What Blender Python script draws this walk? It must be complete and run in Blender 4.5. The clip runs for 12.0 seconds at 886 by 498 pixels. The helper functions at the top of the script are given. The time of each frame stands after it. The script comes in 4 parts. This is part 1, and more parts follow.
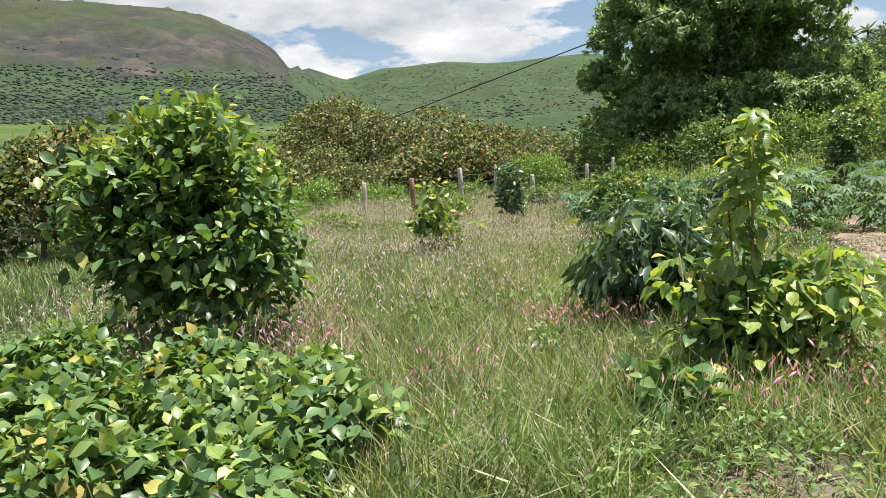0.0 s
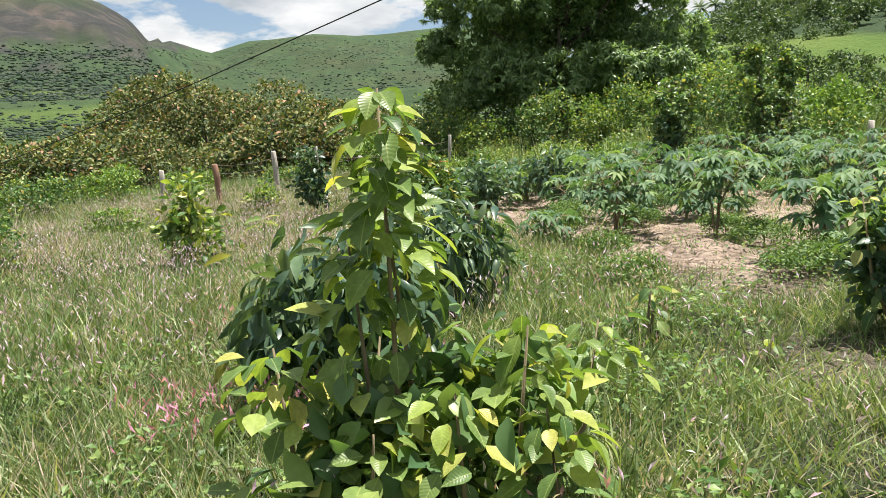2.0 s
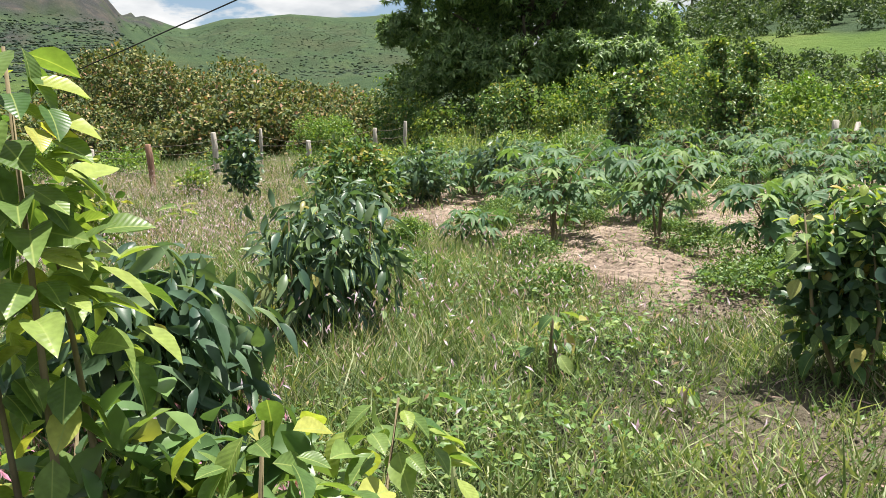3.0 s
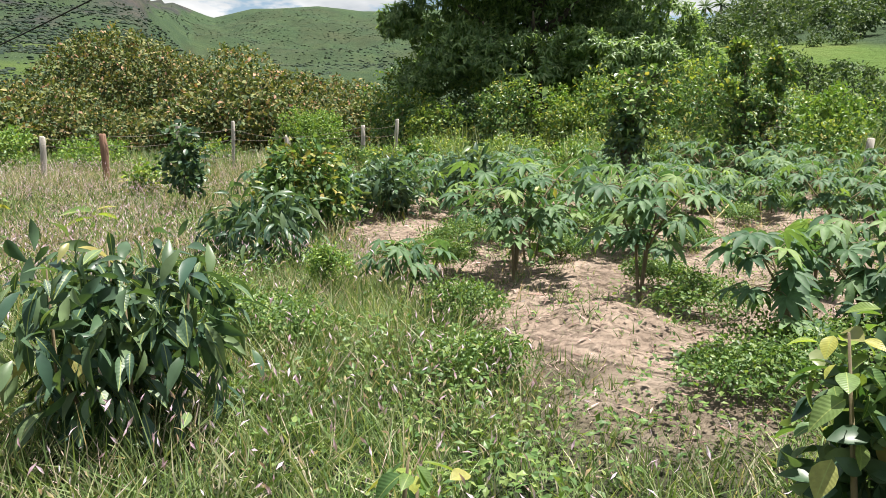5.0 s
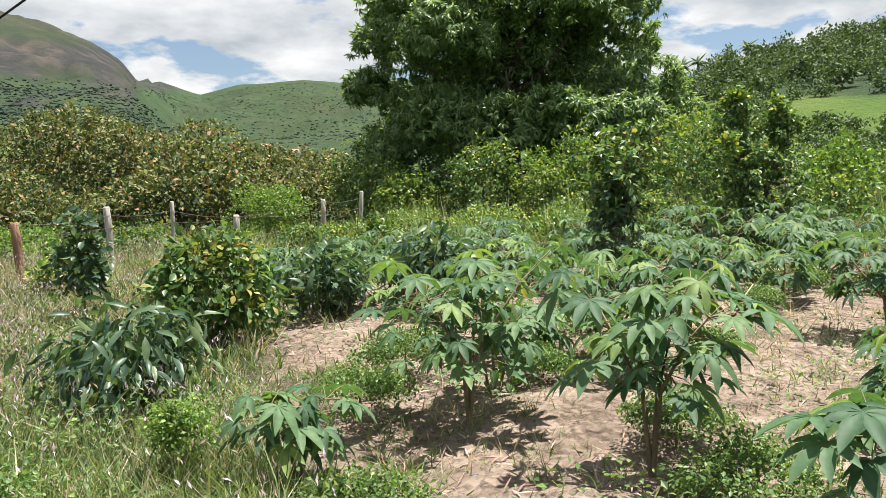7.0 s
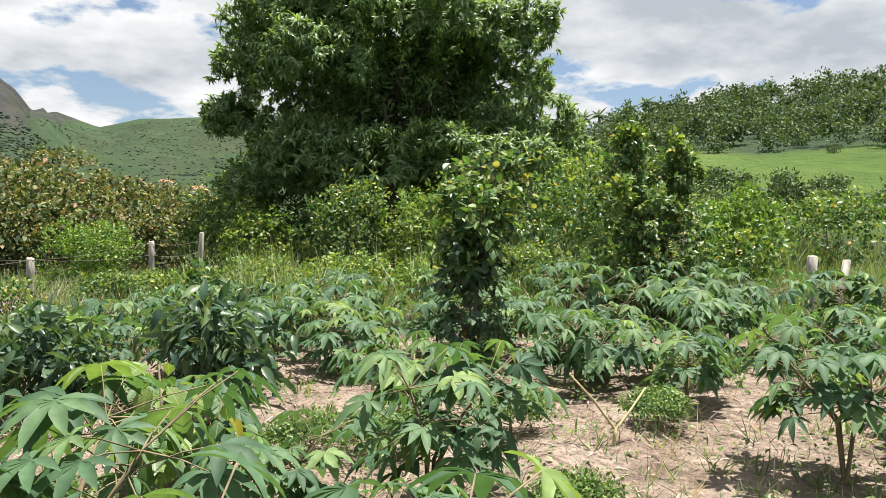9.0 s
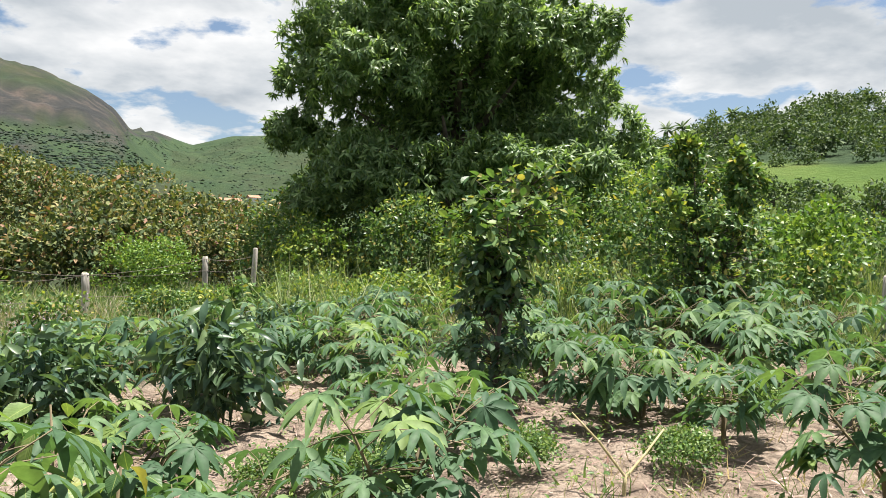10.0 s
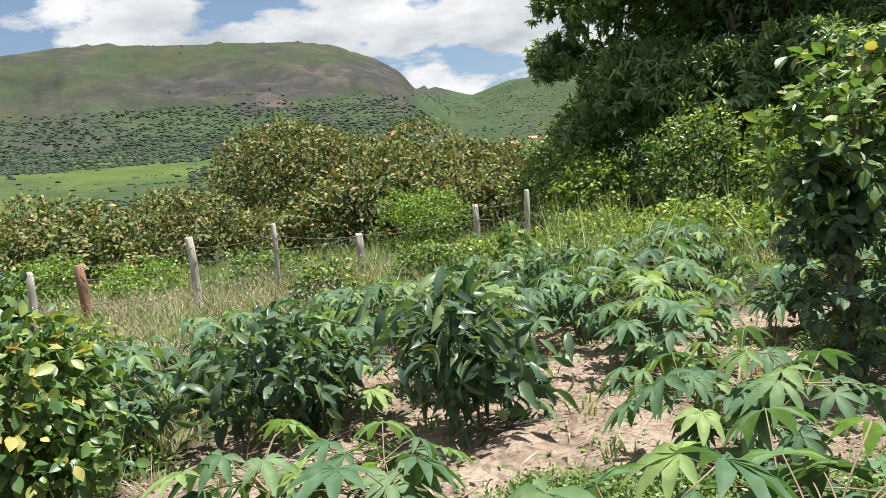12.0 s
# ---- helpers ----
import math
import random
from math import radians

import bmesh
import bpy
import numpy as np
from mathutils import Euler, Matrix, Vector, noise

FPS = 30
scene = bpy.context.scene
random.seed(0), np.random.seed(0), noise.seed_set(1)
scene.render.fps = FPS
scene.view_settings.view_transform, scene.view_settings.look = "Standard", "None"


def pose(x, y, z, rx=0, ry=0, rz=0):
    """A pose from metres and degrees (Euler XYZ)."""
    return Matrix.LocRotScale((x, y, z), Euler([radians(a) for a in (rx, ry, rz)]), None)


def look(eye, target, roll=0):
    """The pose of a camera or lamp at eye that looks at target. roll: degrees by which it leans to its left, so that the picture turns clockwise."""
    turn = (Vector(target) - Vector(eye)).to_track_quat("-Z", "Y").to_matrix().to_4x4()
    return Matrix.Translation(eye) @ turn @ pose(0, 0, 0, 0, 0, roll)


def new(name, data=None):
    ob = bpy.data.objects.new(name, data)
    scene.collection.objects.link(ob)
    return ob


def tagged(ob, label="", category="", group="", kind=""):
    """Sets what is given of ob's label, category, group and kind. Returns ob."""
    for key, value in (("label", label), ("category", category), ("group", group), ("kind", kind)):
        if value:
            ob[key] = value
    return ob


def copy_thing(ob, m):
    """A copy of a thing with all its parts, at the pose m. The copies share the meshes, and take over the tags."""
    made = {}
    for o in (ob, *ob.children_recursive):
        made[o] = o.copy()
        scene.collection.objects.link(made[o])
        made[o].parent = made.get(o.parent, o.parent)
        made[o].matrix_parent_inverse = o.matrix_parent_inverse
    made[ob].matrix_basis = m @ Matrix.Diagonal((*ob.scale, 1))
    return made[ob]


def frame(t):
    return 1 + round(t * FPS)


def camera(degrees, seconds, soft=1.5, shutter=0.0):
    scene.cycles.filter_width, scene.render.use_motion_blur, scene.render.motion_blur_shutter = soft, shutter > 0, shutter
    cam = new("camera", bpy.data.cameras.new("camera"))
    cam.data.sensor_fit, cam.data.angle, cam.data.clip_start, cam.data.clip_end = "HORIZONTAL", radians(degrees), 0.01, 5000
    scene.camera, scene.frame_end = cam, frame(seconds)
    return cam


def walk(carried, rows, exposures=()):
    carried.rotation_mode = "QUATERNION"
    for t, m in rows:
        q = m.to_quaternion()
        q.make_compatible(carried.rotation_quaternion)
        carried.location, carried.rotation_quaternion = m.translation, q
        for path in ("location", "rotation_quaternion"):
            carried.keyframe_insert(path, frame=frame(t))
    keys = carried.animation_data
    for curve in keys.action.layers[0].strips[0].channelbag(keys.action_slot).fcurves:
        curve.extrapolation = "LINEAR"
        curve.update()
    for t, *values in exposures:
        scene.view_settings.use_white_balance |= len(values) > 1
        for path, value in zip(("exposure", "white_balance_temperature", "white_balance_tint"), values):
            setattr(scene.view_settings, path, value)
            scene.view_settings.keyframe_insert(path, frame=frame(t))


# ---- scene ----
cam = camera(58.6, 12.0, soft=0.55)
PATH = [
    (0, (-0.696, 0.465, 1.273), (-0.467, 2.443, 1.09), -2.1),
    (0.5, (-0.326, 1.053, 1.326), (-0.101, 3.028, 1.105), -3.9),
    (1, (0.219, 1.521, 1.334), (0.478, 3.488, 1.083), -5.5),
    (1.5, (0.712, 1.954, 1.396), (1.012, 3.915, 1.142), -5.3),
    (2, (1.251, 2.431, 1.42), (1.775, 4.343, 1.158), -3.3),
    (2.5, (1.871, 2.977, 1.451), (2.462, 4.866, 1.163), -3.7),
    (3, (2.146, 3.199, 1.425), (2.733, 5.087, 1.126), -1.5),
    (3.2, (2.304, 3.437, 1.481), (2.909, 5.318, 1.176), -0.1),
    (4.8, (3.435, 4.677, 1.497), (3.969, 6.579, 1.186), 0.6),
    (5, (3.509, 4.83, 1.502), (4.054, 6.73, 1.197), 0.8),
    (5.5, (3.886, 5.361, 1.527), (4.417, 7.269, 1.246), 0.9),
    (6, (4.074, 5.891, 1.52), (4.537, 7.816, 1.236), 1.0),
    (6.5, (4.266, 6.431, 1.622), (4.726, 8.355, 1.324), -1.1),
    (6.8, (4.458, 6.721, 1.568), (4.959, 8.64, 1.316), -1.8),
    (7, (4.608, 6.887, 1.632), (5.181, 8.798, 1.489), -1.4),
    (7.5, (4.956, 7.341, 1.658), (5.619, 9.225, 1.571), -1.1),
    (7.7, (5.126, 7.574, 1.636), (5.858, 9.435, 1.621), -1.2),
    (9.3, (6.775, 9.455, 1.708), (7.578, 11.287, 1.672), 0.4),
    (9.5, (6.916, 9.497, 1.74), (7.712, 11.331, 1.716), 0.8),
    (10, (7.257, 9.538, 1.718), (7.862, 11.444, 1.718), 0.3),
    (10.5, (7.489, 9.799, 1.682), (7.768, 11.777, 1.582), -0.8),
    (11, (7.599, 10.334, 1.627), (7.782, 12.321, 1.494), -3.3),
    (11.5, (7.658, 10.817, 1.615), (7.76, 12.809, 1.473), -5.4),
    (12, (7.693, 11.259, 1.729), (7.58, 13.252, 1.6), -5.9),
]
walk(cam, [(t, look(eye, target, roll)) for t, eye, target, roll in PATH])

# ---- light ----
SUN_AZ, SUN_EL = radians(84), radians(75)
world = bpy.data.worlds.new("sky")
scene.world = world
world.use_nodes = True


def node(tree, kind, **values):
    n = tree.nodes.new(kind)
    for key, value in values.items():
        n.inputs[key.replace("_", " ")].default_value = value
    return n


wt = world.node_tree
wt.nodes.clear()
sky = wt.nodes.new("ShaderNodeTexSky")
sky.sky_type, sky.sun_disc = "NISHITA", False
sky.sun_elevation, sky.sun_rotation = SUN_EL, SUN_AZ
coord = wt.nodes.new("ShaderNodeTexCoord")
sep = wt.nodes.new("ShaderNodeSeparateXYZ")
wt.links.new(coord.outputs["Generated"], sep.inputs[0])
lift = wt.nodes.new("ShaderNodeMath")
lift.operation, lift.inputs[1].default_value = "ADD", 0.22
wt.links.new(sep.outputs[2], lift.inputs[0])
flat = wt.nodes.new("ShaderNodeVectorMath")
flat.operation = "DIVIDE"
wt.links.new(coord.outputs["Generated"], flat.inputs[0])
wt.links.new(lift.outputs[0], flat.inputs[1])
cloud = node(wt, "ShaderNodeTexNoise", Scale=2.1, Detail=12.0, Roughness=0.56)
wt.links.new(flat.outputs[0], cloud.inputs["Vector"])
cover = wt.nodes.new("ShaderNodeValToRGB")
cover.color_ramp.elements[0].position, cover.color_ramp.elements[1].position = 0.425, 0.475
wt.links.new(cloud.outputs[0], cover.inputs[0])
tone = node(wt, "ShaderNodeTexNoise", Scale=2.6, Detail=5.0, Roughness=0.55)
wt.links.new(flat.outputs[0], tone.inputs["Vector"])
shade = wt.nodes.new("ShaderNodeValToRGB")
shade.color_ramp.elements[0].position, shade.color_ramp.elements[0].color = 0.40, (1.0, 1.0, 1.0, 1)
shade.color_ramp.elements[1].position, shade.color_ramp.elements[1].color = 0.60, (0.50, 0.55, 0.60, 1)
thick = wt.nodes.new("ShaderNodeMath")
thick.operation, thick.inputs[1].default_value = "MULTIPLY_ADD", 0.45
tone_part = wt.nodes.new("ShaderNodeMath")
tone_part.operation, tone_part.inputs[1].default_value = "MULTIPLY", 0.55
wt.links.new(tone.outputs[0], tone_part.inputs[0])
wt.links.new(cloud.outputs[0], thick.inputs[0])
wt.links.new(tone_part.outputs[0], thick.inputs[2])
wt.links.new(thick.outputs[0], shade.inputs[0])
dim = wt.nodes.new("ShaderNodeVectorMath")
dim.operation = "SCALE"
dim.inputs["Scale"].default_value = 0.12
wt.links.new(sky.outputs[0], dim.inputs[0])
blend = wt.nodes.new("ShaderNodeMix")
blend.data_type = "RGBA"
wt.links.new(cover.outputs[0], blend.inputs["Factor"])
wt.links.new(dim.outputs[0], blend.inputs["A"])
wt.links.new(shade.outputs[0], blend.inputs["B"])
back = node(wt, "ShaderNodeBackground", Strength=0.42)
wt.links.new(blend.outputs["Result"], back.inputs[0])
wout = wt.nodes.new("ShaderNodeOutputWorld")
wt.links.new(back.outputs[0], wout.inputs[0])

sun_data = bpy.data.lights.new("sun", "SUN")
sun_data.energy, sun_data.angle, sun_data.color = 5.0, radians(0.53), (1.0, 0.95, 0.86)
sun = new("sun", sun_data)
SUN_DIR = Vector((math.sin(SUN_AZ) * math.cos(SUN_EL), math.cos(SUN_AZ) * math.cos(SUN_EL), math.sin(SUN_EL)))
sun.matrix_world = look(SUN_DIR * 100, (0, 0, 0))
scene.view_settings.exposure = 1.32

# ---- materials ----
rng = np.random.default_rng(7)


def leaf_material(name, colours, single=False, rough=0.42, through_light=0.29, veins=False, patches=9.0, depth=0.32):
    """Foliage: a spread of leaf colours, gloss above and light let through."""
    m = bpy.data.materials.new(name)
    m.use_nodes = True
    t = m.node_tree
    t.nodes.clear()
    out = t.nodes.new("ShaderNodeOutputMaterial")
    ramp = t.nodes.new("ShaderNodeValToRGB")
    e = ramp.color_ramp.elements
    while len(e) < len(colours):
        e.new(0.5)
    for i, (pos, c) in enumerate(colours):
        e[i].position, e[i].color = pos, (c[0] * 1.08, c[1] * 0.98, c[2] * 1.45, 1)
    if single:
        info = t.nodes.new("ShaderNodeObjectInfo")
        t.links.new(info.outputs["Random"], ramp.inputs[0])
    else:
        info = t.nodes.new("ShaderNodeNewGeometry")
        t.links.new(info.outputs["Random Per Island"], ramp.inputs[0])
    tc = t.nodes.new("ShaderNodeTexCoord")
    mottle = node(t, "ShaderNodeTexNoise", Scale=4.0 if single else patches, Detail=4.0)
    t.links.new(tc.outputs["Object"], mottle.inputs["Vector"])
    span = node(t, "ShaderNodeMapRange", From_Min=0.25, From_Max=0.75, To_Min=1 - depth, To_Max=1 + depth)
    t.links.new(mottle.outputs[0], span.inputs[0])
    mul = t.nodes.new("ShaderNodeVectorMath")
    mul.operation = "SCALE"
    t.links.new(ramp.outputs[0], mul.inputs[0])
    t.links.new(span.outputs[0], mul.inputs["Scale"])
    colour = mul.outputs[0]
    bsdf = node(t, "ShaderNodeBsdfPrincipled", Roughness=rough)
    bsdf.inputs["Specular IOR Level"].default_value = 0.26
    if veins:
        xyz = t.nodes.new("ShaderNodeSeparateXYZ")
        t.links.new(tc.outputs["Object"], xyz.inputs[0])
        ax = t.nodes.new("ShaderNodeMath")
        ax.operation = "ABSOLUTE"
        t.links.new(xyz.outputs[0], ax.inputs[0])
        slant = t.nodes.new("ShaderNodeMath")
        slant.operation = "MULTIPLY_ADD"
        slant.inputs[1].default_value = -0.8
        t.links.new(ax.outputs[0], slant.inputs[0])
        t.links.new(xyz.outputs[1], slant.inputs[2])
        wave = t.nodes.new("ShaderNodeMath")
        wave.operation = "PINGPONG"
        wave.inputs[1].default_value = 0.05
        t.links.new(slant.outputs[0], wave.inputs[0])
        near = node(t, "ShaderNodeMapRange", From_Min=0.0, From_Max=0.02, To_Min=1.0, To_Max=0.0)
        t.links.new(ax.outputs[0], near.inputs[0])
        pale = t.nodes.new("ShaderNodeMix")
        pale.data_type = "RGBA"
        pale.inputs["B"].default_value = (0.30, 0.36, 0.12, 1)
        t.links.new(near.outputs[0], pale.inputs["Factor"])
        t.links.new(colour, pale.inputs["A"])
        colour = pale.outputs["Result"]
        bump = node(t, "ShaderNodeBump", Strength=0.55, Distance=0.02)
        t.links.new(wave.outputs[0], bump.inputs["Height"])
        t.links.new(bump.outputs[0], bsdf.inputs["Normal"])
    t.links.new(colour, bsdf.inputs["Base Color"])
    back_light = t.nodes.new("ShaderNodeBsdfTranslucent")
    warm = t.nodes.new("ShaderNodeVectorMath")
    warm.operation = "MULTIPLY"
    warm.inputs[1].default_value = (1.5, 1.55, 0.6)
    t.links.new(colour, warm.inputs[0])
    t.links.new(warm.outputs[0], back_light.inputs[0])
    mix = node(t, "ShaderNodeMixShader", Fac=through_light)
    t.links.new(bsdf.outputs[0], mix.inputs[1])
    t.links.new(back_light.outputs[0], mix.inputs[2])
    t.links.new(mix.outputs[0], out.inputs[0])
    return m


def rough_material(name, dark, light, scale=6.0, stretch=(1, 1, 1), bump=0.4):
    """Bark, posts and dry stalks."""
    m = bpy.data.materials.new(name)
    m.use_nodes = True
    t = m.node_tree
    bsdf = t.nodes["Principled BSDF"]
    bsdf.inputs["Roughness"].default_value = 0.9
    tc = t.nodes.new("ShaderNodeTexCoord")
    mp = t.nodes.new("ShaderNodeMapping")
    mp.inputs["Scale"].default_value = stretch
    t.links.new(tc.outputs["Object"], mp.inputs[0])
    n = node(t, "ShaderNodeTexNoise", Scale=scale, Detail=8.0, Roughness=0.65)
    t.links.new(mp.outputs[0], n.inputs["Vector"])
    ramp = t.nodes.new("ShaderNodeValToRGB")
    ramp.color_ramp.elements[0].position, ramp.color_ramp.elements[0].color = 0.32, (*dark, 1)
    ramp.color_ramp.elements[1].position, ramp.color_ramp.elements[1].color = 0.68, (*light, 1)
    t.links.new(n.outputs[0], ramp.inputs[0])
    t.links.new(ramp.outputs[0], bsdf.inputs["Base Color"])
    b = node(t, "ShaderNodeBump", Strength=bump, Distance=0.02)
    t.links.new(n.outputs[0], b.inputs["Height"])
    t.links.new(b.outputs[0], bsdf.inputs["Normal"])
    return m


def ground_material():
    """Pale sandy soil, turf, woodland floor and bare rock, told apart by the cover of the land."""
    m = bpy.data.materials.new("land")
    m.use_nodes = True
    t = m.node_tree
    bsdf = t.nodes["Principled BSDF"]
    bsdf.inputs["Roughness"].default_value = 0.95
    bsdf.inputs["Specular IOR Level"].default_value = 0.15
    tc = t.nodes.new("ShaderNodeTexCoord")
    at = t.nodes.new("ShaderNodeVertexColor")
    at.layer_name = "cover"
    weights = t.nodes.new("ShaderNodeSeparateColor")
    t.links.new(at.outputs[0], weights.inputs[0])

    def patch(scale, stops, detail=8.0, rough=0.62):
        n = node(t, "ShaderNodeTexNoise", Scale=scale, Detail=detail, Roughness=rough)
        t.links.new(tc.outputs["Object"], n.inputs["Vector"])
        r = t.nodes.new("ShaderNodeValToRGB")
        e = r.color_ramp.elements
        while len(e) < len(stops):
            e.new(0.5)
        for i, (pos, c) in enumerate(stops):
            e[i].position, e[i].color = pos, (*c, 1)
        t.links.new(n.outputs[0], r.inputs[0])
        return n, r

    def over(base, top, factor):
        x = t.nodes.new("ShaderNodeMix")
        x.data_type = "RGBA"
        t.links.new(factor, x.inputs["Factor"])
        t.links.new(base, x.inputs["A"])
        t.links.new(top, x.inputs["B"])
        return x.outputs["Result"]

    n1, soil = patch(2.6, [(0.3, (0.17, 0.127, 0.10)), (0.5, (0.30, 0.232, 0.185)), (0.72, (0.41, 0.33, 0.27))])
    n2, turf = patch(0.012, [(0.32, (0.018, 0.03, 0.014)), (0.46, (0.03, 0.042, 0.02)), (0.6, (0.046, 0.053, 0.027)), (0.75, (0.066, 0.062, 0.038))], 10.0, 0.7)
    n3, wood = patch(0.03, [(0.35, (0.022, 0.043, 0.022)), (0.52, (0.036, 0.062, 0.028)), (0.68, (0.06, 0.085, 0.035))], 12.0, 0.8)
    n4, rock = patch(0.014, [(0.34, (0.018, 0.021, 0.024)), (0.5, (0.036, 0.037, 0.037)), (0.64, (0.085, 0.068, 0.06))], 12.0, 0.75)
    n5, pasture = patch(0.05, [(0.3, (0.045, 0.085, 0.018)), (0.5, (0.075, 0.125, 0.026)), (0.7, (0.115, 0.15, 0.04))], 10.0, 0.7)
    lush = over(turf.outputs[0], pasture.outputs[0], at.outputs[1])
    c = over(lush, soil.outputs[0], weights.outputs[0])
    c = over(c, wood.outputs[0], weights.outputs[1])
    c = over(c, rock.outputs[0], weights.outputs[2])
    t.links.new(c, bsdf.inputs["Base Color"])
    fine = node(t, "ShaderNodeTexNoise", Scale=22.0, Detail=8.0, Roughness=0.7)
    t.links.new(tc.outputs["Object"], fine.inputs["Vector"])
    b1 = node(t, "ShaderNodeBump", Strength=0.9, Distance=0.05)
    t.links.new(fine.outputs[0], b1.inputs["Height"])
    b2 = node(t, "ShaderNodeBump", Strength=0.6, Distance=14.0)
    far = node(t, "ShaderNodeTexNoise", Scale=0.03, Detail=9.0, Roughness=0.75)
    t.links.new(tc.outputs["Object"], far.inputs["Vector"])
    t.links.new(far.outputs[0], b2.inputs["Height"])
    t.links.new(b1.outputs[0], b2.inputs["Normal"])
    t.links.new(b2.outputs[0], bsdf.inputs["Normal"])
    return m


LAND = ground_material()
G_CASSAVA = [(0.0, (0.045, 0.105, 0.038)), (0.6, (0.082, 0.165, 0.056)), (0.9, (0.125, 0.22, 0.062)), (1.0, (0.18, 0.28, 0.06))]
G_DARK = [(0.0, (0.034, 0.078, 0.038)), (0.7, (0.075, 0.138, 0.05)), (0.98, (0.13, 0.20, 0.065)), (1.0, (0.3, 0.28, 0.06))]
G_MANGO = [(0.0, (0.06, 0.12, 0.036)), (0.5, (0.14, 0.24, 0.07)), (1.0, (0.27, 0.38, 0.13))]
G_CASHEW = [(0.0, (0.026, 0.052, 0.016)), (0.45, (0.085, 0.132, 0.034)), (0.78, (0.19, 0.22, 0.055)), (0.9, (0.27, 0.245, 0.075)), (1.0, (0.29, 0.17, 0.085))]
G_BRIGHT = [(0.0, (0.06, 0.14, 0.024)), (0.6, (0.125, 0.23, 0.036)), (1.0, (0.24, 0.34, 0.05))]
G_LIME = [(0.0, (0.06, 0.132, 0.03)), (0.5, (0.132, 0.216, 0.042)), (0.8, (0.25, 0.35, 0.05)), (1.0, (0.36, 0.38, 0.07))]
G_MID = [(0.0, (0.042, 0.105, 0.025)), (0.6, (0.091, 0.175, 0.042)), (0.9, (0.182, 0.266, 0.056)), (1.0, (0.35, 0.308, 0.07))]
G_RUST = [(0.0, (0.042, 0.09, 0.024)), (0.5, (0.12, 0.168, 0.036)), (0.8, (0.288, 0.264, 0.06)), (1.0, (0.36, 0.18, 0.06))]
M_CASSAVA, M_CASSAVA_LEAF = leaf_material("cassava_foliage", G_CASSAVA, rough=0.6), leaf_material("cassava_leaf", G_CASSAVA, True, 0.58, 0.32)
M_DARK, M_DARK_LEAF = leaf_material("dark_foliage", G_DARK, rough=0.36), leaf_material("dark_leaf", G_DARK, True, 0.40, 0.22, True)
M_MANGO = leaf_material("mango_foliage", G_MANGO, rough=0.34, through_light=0.38)
M_CASHEW = leaf_material("cashew_foliage", G_CASHEW, rough=0.72, through_light=0.18)
M_BRIGHT = leaf_material("bright_foliage", G_BRIGHT)
M_LIME, M_LIME_LEAF = leaf_material("lime_foliage", G_LIME), leaf_material("lime_leaf", G_LIME, True, 0.36, 0.4, True)
M_MID, M_MID_LEAF = leaf_material("mid_foliage", G_MID, rough=0.38), leaf_material("mid_leaf", G_MID, True, 0.42, 0.32, True)
G_GLOSSY = [(0.0, (0.045, 0.10, 0.03)), (0.6, (0.10, 0.19, 0.045)), (0.93, (0.19, 0.29, 0.06)), (1.0, (0.33, 0.34, 0.07))]
M_GLOSSY = leaf_material("glossy_foliage", G_GLOSSY, rough=0.36, through_light=0.28)
M_PALE_LEAF = leaf_material("pale_veined_leaf", [(0.0, (0.08, 0.15, 0.03)), (0.5, (0.16, 0.255, 0.05)), (0.85, (0.28, 0.37, 0.065)), (1.0, (0.42, 0.42, 0.08))], True, 0.38, 0.36, True)
M_RUST = leaf_material("rust_foliage", G_RUST)
M_GRASS = leaf_material("grass_blades", [(0.0, (0.055, 0.11, 0.025)), (0.45, (0.125, 0.205, 0.05)), (0.8, (0.22, 0.29, 0.095)), (1.0, (0.42, 0.39, 0.22))], rough=0.5, patches=1.6, depth=0.45)
M_BLADE = leaf_material("broad_grass_blades", [(0.0, (0.07, 0.13, 0.03)), (0.5, (0.16, 0.235, 0.065)), (1.0, (0.32, 0.37, 0.14))], rough=0.42, patches=1.6, depth=0.35)
M_DRY = leaf_material("dry_grass_blades", [(0.0, (0.26, 0.25, 0.10)), (0.5, (0.42, 0.36, 0.20)), (1.0, (0.58, 0.49, 0.34))], rough=0.6)
M_SEED = leaf_material("seed_heads", [(0.0, (0.34, 0.24, 0.20)), (0.6, (0.46, 0.38, 0.32)), (1.0, (0.60, 0.54, 0.46))], rough=0.8)
M_PINK = leaf_material("pink_seed_heads", [(0.0, (0.40, 0.16, 0.17)), (1.0, (0.60, 0.36, 0.34))], rough=0.8)
M_WEED = leaf_material("weeds", [(0.0, (0.05, 0.11, 0.025)), (0.6, (0.10, 0.19, 0.035)), (1.0, (0.19, 0.27, 0.06))])
M_STEM = rough_material("green_brown_stem", (0.10, 0.08, 0.05), (0.24, 0.19, 0.11), 14, (1, 1, 0.3))
M_BARK = rough_material("dark_bark", (0.04, 0.032, 0.026), (0.14, 0.11, 0.09), 5, (1, 1, 0.3), 0.8)
M_POST = rough_material("weathered_post_wood", (0.20, 0.18, 0.16), (0.52, 0.48, 0.43), 16, (1, 1, 0.12), 0.7)
M_REDPOST = rough_material("reddish_post_wood", (0.13, 0.06, 0.04), (0.32, 0.19, 0.13), 16, (1, 1, 0.12), 0.7)
M_WIRE = rough_material("rusty_wire", (0.10, 0.08, 0.07), (0.24, 0.20, 0.18), 30)
M_CABLE = rough_material("black_cable", (0.012, 0.012, 0.012), (0.03, 0.03, 0.03), 30)
